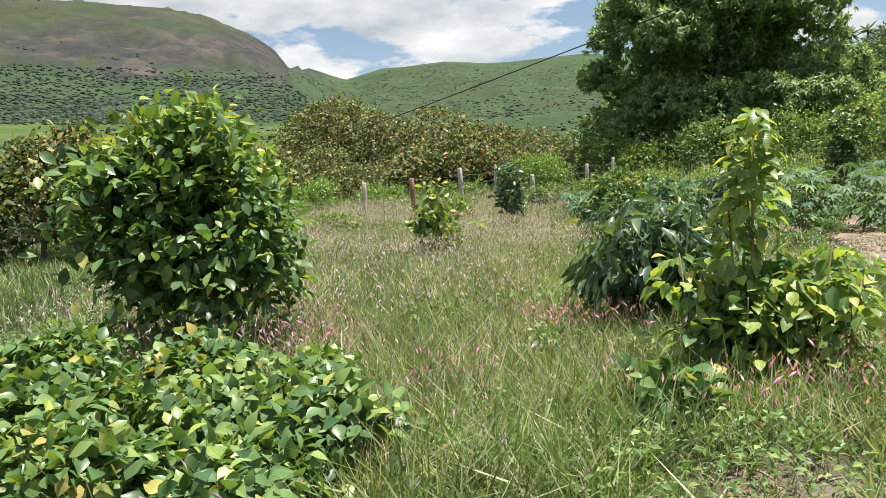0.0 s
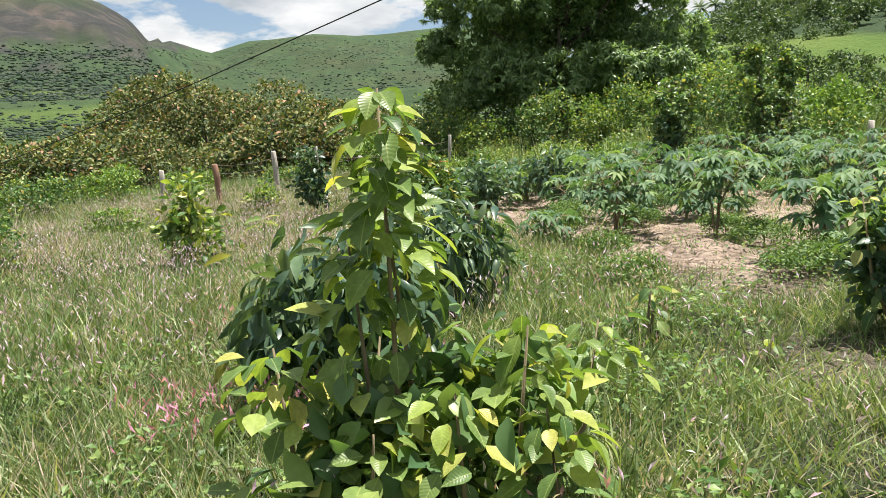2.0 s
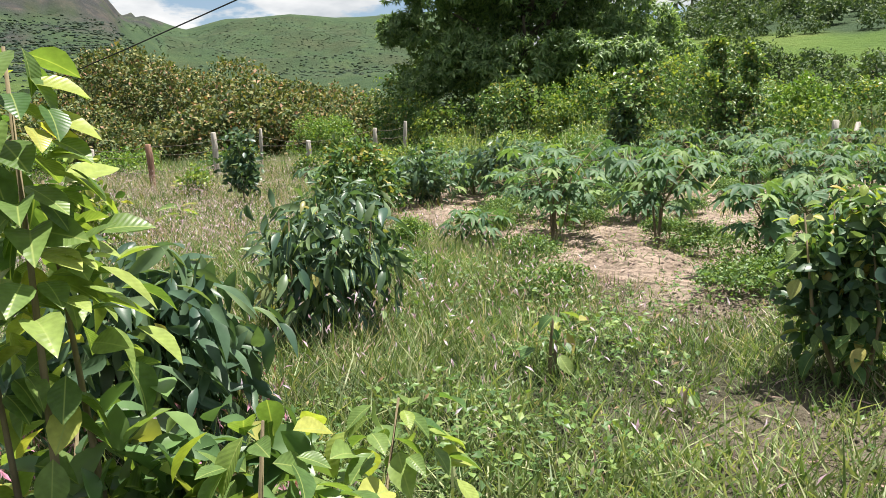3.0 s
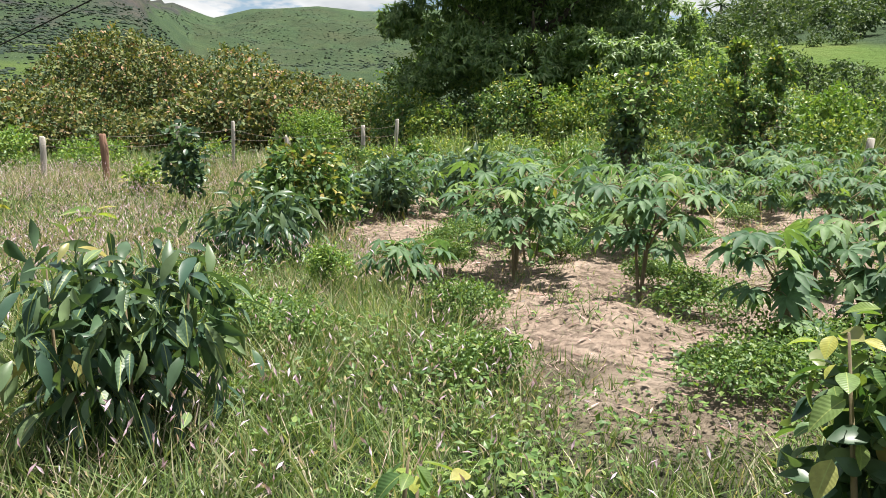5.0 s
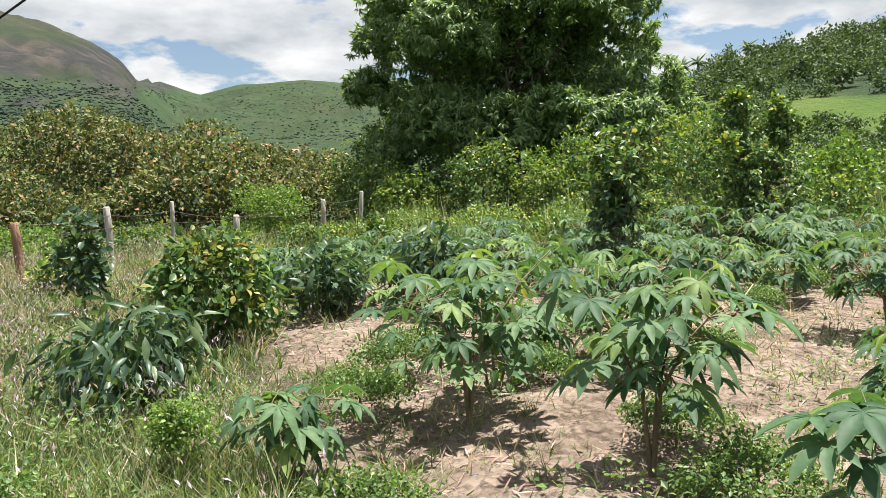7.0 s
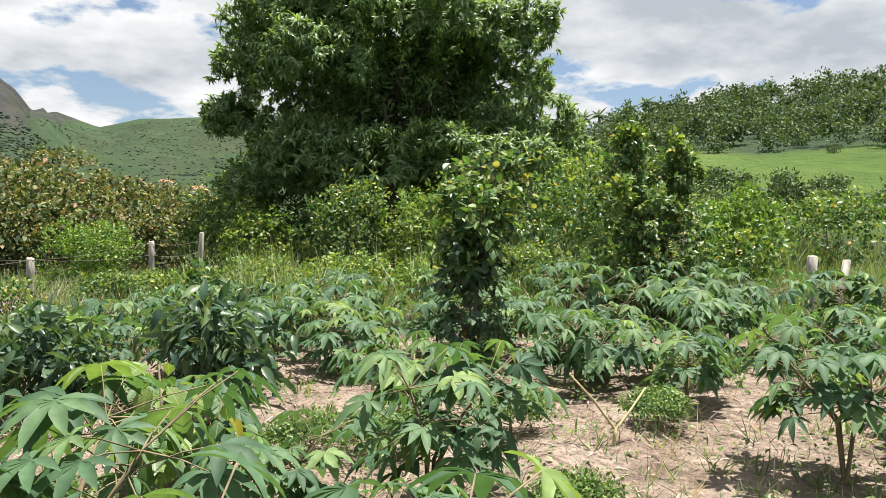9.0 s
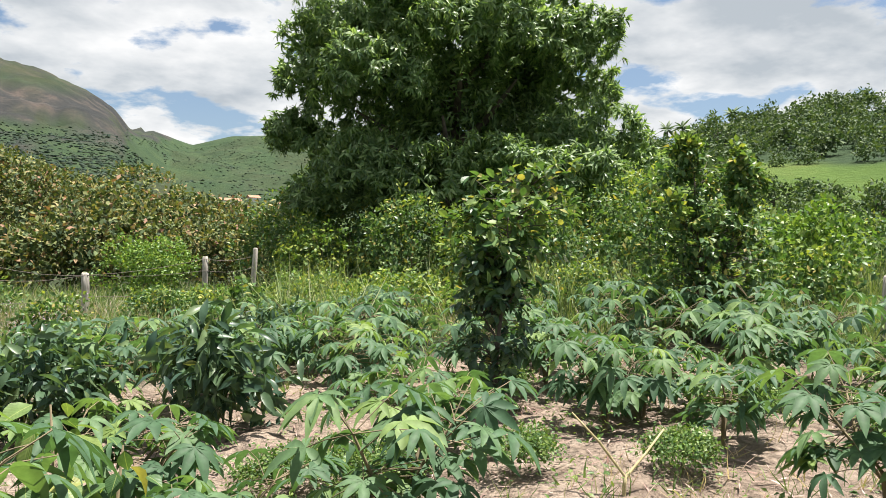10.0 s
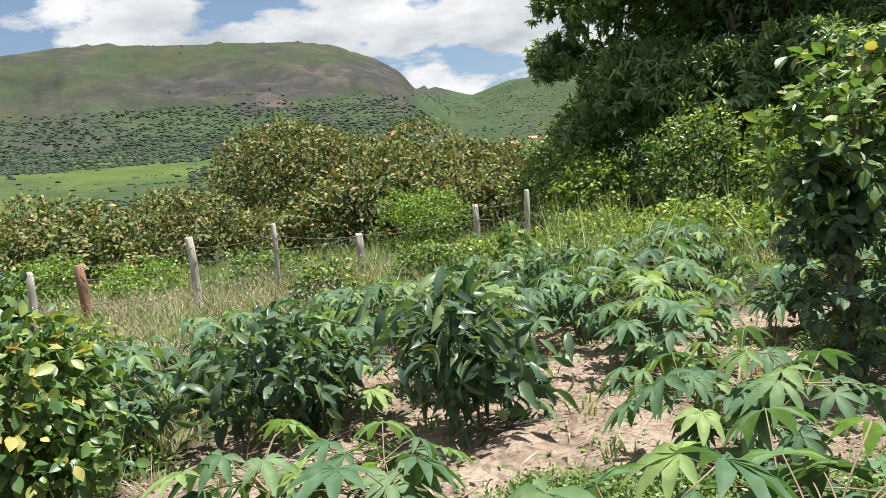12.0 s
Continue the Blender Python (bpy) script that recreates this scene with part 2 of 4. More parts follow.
M_LITTER = leaf_material("litter", [(0.0, (0.14, 0.09, 0.05)), (0.6, (0.30, 0.22, 0.13)), (1.0, (0.46, 0.37, 0.24))], rough=0.9, through_light=0.05)
M_FARTREE = leaf_material("woodland_foliage", [(0.0, (0.03, 0.065, 0.02)), (0.6, (0.065, 0.115, 0.032)), (1.0, (0.125, 0.18, 0.05))], rough=0.6, through_light=0.2)
M_WOODS = leaf_material("far_woods_canopy", [(0.0, (0.045, 0.075, 0.042)), (0.6, (0.07, 0.105, 0.054)), (1.0, (0.10, 0.13, 0.065))], rough=1.0, through_light=0.4)
M_WOODS.node_tree.nodes["Principled BSDF"].inputs["Specular IOR Level"].default_value = 0.0


# ---- mesh tools ----
def mesh(name, v, f, material, smooth=False):
    """A mesh from arrays of corners and triangles."""
    me = bpy.data.meshes.new(name)
    v, f = np.asarray(v, np.float32), np.asarray(f, np.int32)
    k = f.shape[1]
    me.vertices.add(len(v))
    me.vertices.foreach_set("co", v.ravel())
    me.loops.add(f.size)
    me.loops.foreach_set("vertex_index", f.ravel())
    me.polygons.add(len(f))
    me.polygons.foreach_set("loop_start", np.arange(0, f.size, k, dtype=np.int32))
    me.polygons.foreach_set("use_smooth", np.full(len(f), smooth))
    me.update(calc_edges=True)
    me.materials.append(material)
    return me


def part(name, me, parent, label=""):
    ob = new(name, me)
    ob.parent = parent
    return tagged(ob, label)


def blade_shape(widths, droop, fold=0.12):
    """A leaf along +y, one long: half widths at even steps, bent down by droop and folded along its midrib."""
    n = len(widths) + 1
    v, f = [(0, 0, 0)], []
    for i, w in enumerate(widths):
        s = (i + 1) / n
        z = -droop * s * s
        v += [(-w, s, z + fold * w), (0, s, z), (w, s, z + fold * w)]
    v.append((0, 1, -droop))
    f += [(0, 2, 1), (0, 3, 2)]
    for i in range(len(widths) - 1):
        a, b = 1 + 3 * i, 4 + 3 * i
        f += [(a, a + 1, b), (a + 1, b + 1, b), (a + 1, a + 2, b + 1), (a + 2, b + 2, b + 1)]
    a, e = 1 + 3 * (len(widths) - 1), len(v) - 1
    f += [(a, a + 1, e), (a + 1, a + 2, e)]
    return np.array(v, float), np.array(f)


def palmate(lobes=7, droop=0.45, width=0.085):
    """A cassava leaf: narrow lobes spread from one point."""
    vs, fs, k = [], [], 0
    lv, lf = blade_shape([width * 0.75, width * 1.1, width * 0.8], droop, 0.5)
    for i in range(lobes):
        a = (i - (lobes - 1) / 2) * 4.6 / lobes
        s = 1.0 - 0.42 * abs(i - (lobes - 1) / 2) / ((lobes - 1) / 2)
        c, n = math.cos(a), math.sin(a)
        vs.append((lv * s) @ np.array([[c, -n, 0], [n, c, 0], [0, 0, 1]]))
        fs.append(lf + k)
        k += len(lv)
    return np.concatenate(vs), np.concatenate(fs)


OVATE = blade_shape([0.24, 0.35, 0.30, 0.16], 0.25, 0.3)
ELLIPTIC = blade_shape([0.19, 0.29, 0.29, 0.18], 0.3, 0.35)
LONG = blade_shape([0.10, 0.155, 0.15, 0.085], 0.45, 0.4)
OVAL = blade_shape([0.20, 0.29, 0.22], 0.15, 0.3)
LANCE = blade_shape([0.10, 0.13, 0.08], 0.35, 0.4)
LANCE_LOW = blade_shape([0.13], 0.3, 0.3)
OVAL_LOW = blade_shape([0.28], 0.15, 0.3)
PALM = palmate()
PALM_LOW = palmate(5, 0.4, 0.17)


def scatter(shape, pos, way, up, size):
    """One array of leaves: at pos, pointing along way, faces towards up."""
    sv, sf = shape
    way = way / (np.linalg.norm(way, axis=1, keepdims=True) + 1e-9)
    side = np.cross(way, up)
    side /= np.linalg.norm(side, axis=1, keepdims=True) + 1e-9
    nor = np.cross(side, way)
    size = np.broadcast_to(size, (len(pos),))[:, None, None]
    v = pos[:, None] + size * (sv[None, :, :1] * side[:, None] + sv[None, :, 1:2] * way[:, None] + sv[None, :, 2:] * nor[:, None])
    f = sf[None] + (np.arange(len(pos)) * len(sv))[:, None, None]
    return v.reshape(-1, 3), f.reshape(-1, 3)


def join(pieces):
    vs, fs, k = [], [], 0
    for v, f in pieces:
        vs.append(v)
        fs.append(f + k)
        k += len(v)
    return np.concatenate(vs), np.concatenate(fs)


def tube(points, radii, sides=6):
    """A tapered, bent stem through the points."""
    p = np.asarray(points, float)
    d = np.gradient(p, axis=0)
    d /= np.linalg.norm(d, axis=1, keepdims=True)
    ref = np.where(np.abs(d[:, 2:]) > 0.9, np.array([[1.0, 0, 0]]), np.array([[0, 0, 1.0]]))
    a = np.cross(d, ref)
    a /= np.linalg.norm(a, axis=1, keepdims=True)
    b = np.cross(d, a)
    th = np.linspace(0, 2 * np.pi, sides, endpoint=False)
    r = np.asarray(radii, float)[:, None, None]
    v = p[:, None] + r * (np.cos(th)[None, :, None] * a[:, None] + np.sin(th)[None, :, None] * b[:, None])
    f = []
    for i in range(len(p) - 1):
        for j in range(sides):
            q, w = i * sides + j, i * sides + (j + 1) % sides
            f += [(q, w, q + sides), (w, w + sides, q + sides)]
    last = (len(p) - 1) * sides
    f += [(last, last + j, last + j + 1) for j in range(1, sides - 1)]
    return v.reshape(-1, 3), np.array(f)


def unit(n):
    d = rng.normal(size=(n, 3))
    return d / np.linalg.norm(d, axis=1, keepdims=True)


# ---- the lie of the land ----
CX, CY = 6.0, 11.0
LEFT = [(0, 0), (20, 0), (45, -0.6), (90, 0.6), (300, 4.5), (600, 5.6), (1000, 7.4), (1500, 1.0), (2600, 0.9), (4200, 0.2)]
MID = [(0, 0), (20, 0), (45, -0.6), (120, 0.5), (400, 2.4), (900, 4.0), (1500, 5.4), (2400, 1.0), (3200, 0.7), (4200, 0.2)]
RIGHT = [(0, 0), (16, 0.1), (30, 0.4), (60, 2.0), (110, 6.0), (190, 1.0), (300, 0.9), (900, 0.3), (2600, 0.15), (4200, 0.1)]
SKY_AZ = [-180, -60, -45, -31, -27, -17, -12, -9, -6.8, -5.3, -4, -2.6, -1.4, 0, 2.7, 7, 10, 17, 24, 31, 34.5, 38.7, 43.5, 47, 52, 60, 90, 180]
SKY_EL = [4, 8, 11, 11.6, 12.1, 12.1, 11.9, 11.1, 10.2, 9.1, 8.1, 8.2, 7.6, 7.2, 7.9, 8.2, 8.0, 8.3, 7.5, 6.6, 7.6, 8.5, 9.2, 9.5, 9.9, 10, 7, 4]


def fbm(x, y, seed, octaves=5, gain=0.5):
    """Smooth value noise on arrays."""
    total, amp, norm = np.zeros_like(x), 1.0, 0.0
    for o in range(octaves):
        xi, yi = np.floor(x), np.floor(y)
        fx, fy = x - xi, y - yi
        fx, fy = fx * fx * (3 - 2 * fx), fy * fy * (3 - 2 * fy)

        def h(i, j):
            s = np.sin((xi + i) * 127.1 + (yi + j) * 311.7 + seed * 74.7 + o * 19.3) * 43758.5453
            return s - np.floor(s)
        total += amp * ((h(0, 0) * (1 - fx) + h(1, 0) * fx) * (1 - fy) + (h(0, 1) * (1 - fx) + h(1, 1) * fx) * fy)
        norm += amp
        amp *= gain
        x, y = x * 2.03 + 11.7, y * 2.03 + 5.3
    return total / norm


def soil_share(x, y):
    """Where the field lies bare: 1 soil, 0 turf."""
    n = fbm(x * 0.9, y * 0.9, 3)
    edge = 4.7 + 0.06 * (y - 9) + 2.2 * (n - 0.5)
    inside = np.clip((x - edge) / 0.8, 0, 1) * np.clip((y - 7.6 + 1.5 * (n - 0.5)) / 1.2, 0, 1) * np.clip((20.5 - y + 1.5 * (n - 0.5)) / 1.5, 0, 1) * np.clip((15.5 - x) / 1.5, 0, 1)
    path = np.exp(-((x - 4.9) ** 2 + (y - 6.0) ** 2) / 1.2) * 0.45
    bare = np.exp(-((x - 1.1) ** 2 / 0.5 + (y - 3.6) ** 2 / 0.25)) * 0.7
    return np.clip(np.maximum(inside * np.clip(1.75 - 1.2 * fbm(x * 1.6, y * 1.6, 8), 0, 1), np.maximum(path, bare)), 0, 1)


MOUNDS = [(6.25, 9.95, 0.75, 0.17), (5.2, 9.6, 0.6, 0.07), (6.1, 8.7, 0.7, 0.06), (7.4, 12.0, 0.8, 0.10), (5.5, 13.5, 0.8, 0.10), (9.2, 13.8, 0.9, 0.10), (10.2, 14.6, 1.0, 0.12), (8.0, 16.3, 0.7, 0.12), (11.8, 14.6, 0.8, 0.10), (6.0, 15.2, 0.8, 0.10)]


def height(x, y):
    """Metres above the datum of the walked field."""
    x, y = np.asarray(x, float), np.asarray(y, float)
    r = np.hypot(x - CX, y - CY)
    az = np.degrees(np.arctan2(x - CX, y - CY))
    s = np.interp(az, SKY_AZ, SKY_EL)

    def rise(table):
        rr = [a for a, b in table]
        e = np.zeros_like(r)
        k = [i for i, (a, b) in enumerate(table) if b == 1.0][0]
        vals = [np.full_like(r, b) if i < k else s * b for i, (a, b) in enumerate(table)]
        i = np.clip(np.searchsorted(rr, r, side="right") - 1, 0, len(rr) - 2)
        r0, r1 = np.array(rr)[i], np.array(rr)[i + 1]
        u = np.clip((r - r0) / (r1 - r0), 0, 1)
        st = np.stack(vals)
        idx = np.arange(len(r))
        return st[i, idx] * (1 - u) + st[i + 1, idx] * u

    shape0 = r.shape
    r, az, s = r.ravel(), az.ravel(), s.ravel()
    wl = np.clip((-1.5 - az) / 3.5, 0, 1) * np.clip((az + 170) / 20, 0, 1)
    wr = np.clip((az - 20) / 9, 0, 1)
    e = rise(LEFT) * wl + rise(RIGHT) * wr + rise(MID) * np.clip(1 - wl - wr, 0, 1)
    rough = (fbm(x.ravel() * 0.006, y.ravel() * 0.006, 5, 6) - 0.5) * np.clip((r - 120) / 900, 0, 1)
    skyline_room = np.clip(np.abs(r - np.where(wl > 0.5, 1500, np.where(wr > 0.5, 190, 2400))) / 250, 0.12, 1)
    crag = (fbm(x.ravel() * 0.02, y.ravel() * 0.02, 9, 4) - 0.5) * wl * np.clip((r - 950) / 150, 0, 1) * np.clip((1900 - r) / 200, 0, 1)
    z = (r * np.tan(np.radians(e)) + 38 * crag * skyline_room + 70 * rough * skyline_room).reshape(shape0)
    r = r.reshape(shape0)
    near = np.clip((60 - r) / 30, 0, 1)
    lx, ly = np.clip(x, -8, 22), np.clip(y, 0, 45)
    z = z + (0.03 * (lx - 6) + 0.22 * np.clip((ly - 15) / 9, 0, 1)) * np.clip((200 - r) / 150, 0, 1)
    z = z + near * (0.10 * (fbm(x * 0.5, y * 0.5, 1) - 0.5) + 0.15 * soil_share(x, y) * (fbm(x * 2.6, y * 2.6, 2, 5, 0.6) - 0.5))
    for mx, my, mr, mh in MOUNDS:
        z = z + mh * np.exp(-((x - mx) ** 2 + (y - my) ** 2) / (mr * mr) * 1.6)
    return z


def floor_at(x, y):
    return float(height(np.array([x]), np.array([y]))[0])


GROUND_AZ, GROUND_RAD = np.arange(-40, 62, 0.26), np.concatenate([[0.02], np.geomspace(0.15, 4200, 300)])


def ground_sheet(az, r):
    """Height of the ground sheet itself, between its corners, at bearings in degrees and ranges in metres."""
    def corner(i, k):
        a, rr = np.radians(GROUND_AZ[i]), GROUND_RAD[k]
        return height(CX + rr * np.sin(a), CY + rr * np.cos(a))
    i = np.clip(((az + 40) / 0.26).astype(int), 0, len(GROUND_AZ) - 2)
    k = np.clip(np.searchsorted(GROUND_RAD, r) - 1, 0, len(GROUND_RAD) - 2)
    u, w = (az - GROUND_AZ[i]) / 0.26, (r - GROUND_RAD[k]) / (GROUND_RAD[k + 1] - GROUND_RAD[k])
    return (corner(i, k) * (1 - u) + corner(i + 1, k) * u) * (1 - w) + (corner(i, k + 1) * (1 - u) + corner(i + 1, k + 1) * u) * w


def make_ground():
    az = np.radians(np.concatenate([GROUND_AZ, np.arange(62, 320, 2.2)]))
    rad = GROUND_RAD
    a, r = np.meshgrid(az, rad)
    x, y = CX + r * np.sin(a), CY + r * np.cos(a)
    z = height(x, y)
    n, k = len(az), len(rad)
    i = np.arange(k - 1)[:, None] * n
    j = np.arange(n)[None]
    j2 = (j + 1) % n
    f = np.stack([i + j, i + j2, i + n + j2, i + n + j], -1).reshape(-1, 4)
    me = mesh("ground", np.stack([x, y, z], -1).reshape(-1, 3), f, LAND, True)
    soil = soil_share(x, y) * (r < 40)
    el = np.degrees(np.arctan2(z, r))
    deg = np.degrees(a)
    n1, n2 = fbm(x * 0.004, y * 0.004, 12), fbm(x * 0.02, y * 0.02, 13)
    left = (deg < -1.5) | (deg > 180)
    wood = np.where(left, np.clip((el - 4.6 + 3 * (n1 - 0.5)) * 2, 0, 1) * np.clip((8.6 - el + 3 * (n2 - 0.5)) * 1.2, 0, 1), np.clip((n1 - 0.42) * 6, 0, 1) * np.clip((el - 2.2) * 1.5, 0, 1)) * (r > 250)
    wood = np.where((deg > 20) & (deg < 180), np.clip((el - 6.4 + 4 * (n2 - 0.5)) * 2, 0, 1) * (r > 70), wood)
    rock = np.where(left & (r > 800), np.clip((el - 7.6 + 4 * (n2 - 0.5)) * 1.5, 0, 1) * np.clip((11.2 - el + 2 * (n1 - 0.5)) * 0.8, 0, 1) * np.clip((deg + 27) / 6, 0, 1), 0)
    n5 = fbm(x * 0.012, y * 0.004, 15, 6, 0.65)
    far_l = left & (r > 800) & ((deg < -4.2) | (deg > 180))
    rock = np.where(far_l, np.maximum(rock, np.clip((n5 - 0.42) * 3.2, 0, 0.8)), rock)
    wood = np.where(far_l & (el > 7.5), np.maximum(wood, np.clip((n2 - 0.42) * 3, 0, 0.8)), wood)
    mid = (~left) & (deg < 22) & (r > 150)
    wood = np.where(mid, np.maximum(wood, np.clip((n2 - 0.33) * 3.2, 0.35, 0.95)), wood)
    wood = np.where(left & (r < 320) & (r > 55), np.clip((n2 - 0.5) * 6, 0, 0.9), wood)
    pasture = np.where((deg > 18) & (deg < 180), np.clip((r - 40) / 20, 0, 1), np.clip((r - 50) / 30, 0, 0.7) * (r < 420))
    col = np.stack([soil, wood, rock, pasture], -1).reshape(-1, 4).astype(np.float32)
    layer = me.color_attributes.new("cover", "FLOAT_COLOR", "POINT")
    layer.data.foreach_set("color", col.ravel())
    return tagged(new("ground", me), "pale sandy field soil running into green pasture and rocky hills", "ground", kind="structure")


make_ground()


# ---- plants ----
def crown(center, radii, clumps, per, leaf, shape, lobes=9, droop=0.35, twig=0.5, low=-0.5, fill=0.75, upness=0.6):
    """Leaves in clumps over a lobed, uneven crown."""
    c, radii = np.array(center, float), np.array(radii, float)
    ld = unit(lobes * 3)
    ld = ld[ld[:, 2] > low][:lobes]
    lc = ld * rng.uniform(0.45, 0.72, (len(ld), 1))
    lr = rng.uniform(0.30, 0.48, len(ld))
    lc, lr = np.vstack([lc, [[0, 0, 0]]]), np.append(lr, 0.66)
    pick = rng.choice(len(lc), clumps, p=lr ** 2 / (lr ** 2).sum())
    d = unit(clumps)
    d[:, 2] = np.where(d[:, 2] < low, -d[:, 2], d[:, 2])
    q = lc[pick] + d * (lr[pick] * (fill + (1 - fill) * rng.random(clumps) ** 0.4))[:, None]
    p = c + q * radii
    out = q / (np.linalg.norm(q, axis=1, keepdims=True) + 1e-6)
    pos = np.repeat(p, per, 0) + rng.normal(size=(clumps * per, 3)) * leaf * twig
    way = np.repeat(out, per, 0) * 0.6 + unit(clumps * per) * 1.0
    way[:, 2] -= droop
    up = np.repeat(out, per, 0) * 0.35 + unit(clumps * per) * 0.85
    up[:, 2] += upness
    return scatter(shape, pos, way, up, leaf * rng.uniform(0.65, 1.25, clumps * per))


def limbs(h, spread, n, r, start=0.2, sides=6):
    """A trunk with n limbs, standing at the origin."""
    bend = rng.normal(size=2) * 0.05 * h
    pts = np.array([[0, 0, -0.08], [bend[0] * 0.4, bend[1] * 0.4, h * 0.33], [bend[0], bend[1], h * 0.66], [bend[0] * 1.2, bend[1] * 1.2, h * 0.95]])
    pieces = [tube(pts, [r, r * 0.8, r * 0.5, r * 0.18], sides)]
    for i in range(n):
        u = start + (0.85 - start) * i / max(n - 1, 1)
        p0 = np.array([np.interp(u, [0, 0.35, 0.7, 1], pts[:, k]) for k in range(3)])
        a = i * 2.4 + rng.random()
        d = np.array([math.cos(a), math.sin(a), 0])
        ln = spread * rng.uniform(0.6, 1.0) * (1.1 - 0.5 * u)
        lift_up = h * 0.25 * rng.uniform(0.5, 1.1)
        pieces.append(tube([p0, p0 + d * ln * 0.5 + [0, 0, lift_up * 0.35], p0 + d * ln + [0, 0, lift_up]], [r * 0.5, r * 0.33, r * 0.1], 5))
    return join(pieces)


def root(name, x, y, label, category, group="", turn=0.0):
    ob = new(name)
    ob.empty_display_size = 0.1
    ob.matrix_world = pose(x, y, floor_at(x, y), 0, 0, turn)
    return tagged(ob, label, category, group)


def bush(name, x, y, h, w, material, label, shape=OVAL, leaf=0.10, clumps=120, per=8, group="", category="shrub", bark=M_STEM, low=-0.7, depth=None, lobes=9, droop=0.35, bottom=0.08, upness=0.6, twig=0.6, tips=None):
    """A shrub or tree: stems and foliage."""
    ob = root(name, x, y, label, category, group)
    tree = category == "tree"
    v, f = limbs(h * 0.8, w * 0.38, 5 if not tree else 8, max(0.012, h * (0.012 if not tree else 0.022)), 0.1 if not tree else 0.22)
    part("trunk" if tree else "stem", mesh(name + "_wood", v, f, bark, True), ob)
    z0 = h * bottom
    cen, rad = (0, 0, (h + z0) / 2), (w / 2 / 0.95, (depth or w) / 2 / 0.95, (h - z0) / 2 / 0.95)
    if bottom < 0:
        cen, rad = (0, 0, h * 0.22), (w / 2 / 0.95, w / 2 / 0.95, h * 0.82)
    v, f = crown(cen, rad, clumps, per, leaf, shape, lobes, droop, twig, low, upness=upness)
    part("crown" if tree else "foliage", mesh(name + "_leaves", v, f, material, True), ob)
    if tips:
        v, f = crown((0, 0, h * 0.66), (w * 0.46, w * 0.46, h * 0.38), tips[1], 7, leaf * 0.9, shape, 9, -0.3, 0.6, 0.05, 0.9)
        part("young_growth", mesh(name + "_shoots", v, f, tips[0]), ob, "yellow and rusty young leaves")["kind"] = "stuff"
    return ob


def leafy_plant(name, x, y, stems, material, label, shape, leaf, category="shrub", bark=M_STEM, droop=0.5, group="", tip=None, young_from=0.86, core=(), core_material=None):
    """A plant near the path whose large leaves are parts: stems as (dx, dy, height, lean, leaves, reach)."""
    ob = root(name, x, y, label, category, group)
    kinds = [mesh(name + "_leaf", shape[0] * [1, 1, s], shape[1], material, True) for s in (0.6, 1.0, 1.7)]
    young = [mesh(name + "_young_leaf", shape[0], shape[1], tip, True)] if tip else kinds
    if core:
        v, f = join([crown(c[:3], c[3:6], c[6], 6, leaf * 0.85, shape, 9, droop, 0.6, -0.9, 0.6) for c in core])
        part("inner_foliage", mesh(name + "_inner", v, f, core_material, True), ob)
    for dx, dy, h, lean, count, reach in stems:
        a0 = rng.random() * 6.28
        top = np.array([dx + math.cos(a0) * lean, dy + math.sin(a0) * lean, h])
        mid = np.array([dx, dy, 0]) * 0.6 + top * 0.4 + [0, 0, 0.05]
        part("stem", mesh("stem", *tube([(dx * 0.3, dy * 0.3, -0.05), mid, top], [0.014, 0.011, 0.004], 5), bark, True), ob)
        for i in range(count):
            u = (0.10 + 0.9 * (i + rng.random()) / count)
            p = mid * (1 - u) + top * u if u > 0.4 else np.array([dx * 0.3, dy * 0.3, 0]) * (1 - u / 0.4) + mid * (u / 0.4)
            a = i * 2.4 + rng.normal() * 0.4
            out = np.array([math.cos(a), math.sin(a), 0.0])
            q = p + out * reach * rng.uniform(0.25, 1.0) * (1.25 - 0.85 * u) + [0, 0, rng.normal() * 0.03]
            way = Vector(out + [0, 0, -droop * rng.uniform(0.2, 1.5)] + rng.normal(size=3) * 0.42).normalized()
            up = Vector(out * 0.4 + rng.normal(size=3) * 0.25 + [0, 0, 1])
            side = way.cross(up).normalized()
            nor = side.cross(way)
            s = leaf * rng.uniform(0.6, 1.2) * (1.1 - 0.35 * u)
            me = young[0] if tip and u > young_from else kinds[rng.integers(3)]
            lf = part("leaf", me, ob)
            m = Matrix((side, way, nor)).transposed().to_4x4()
            lf.matrix_local = Matrix.Translation(q) @ m @ Matrix.Scale(s, 4)
    return ob


CASSAVA_MESH = [mesh("cassava_leaf", *palmate(n, d, w), M_CASSAVA_LEAF, True) for n, d, w in ((7, 0.22, 0.135), (7, 0.4, 0.15), (6, 0.6, 0.135), (5, 0.35, 0.16))]


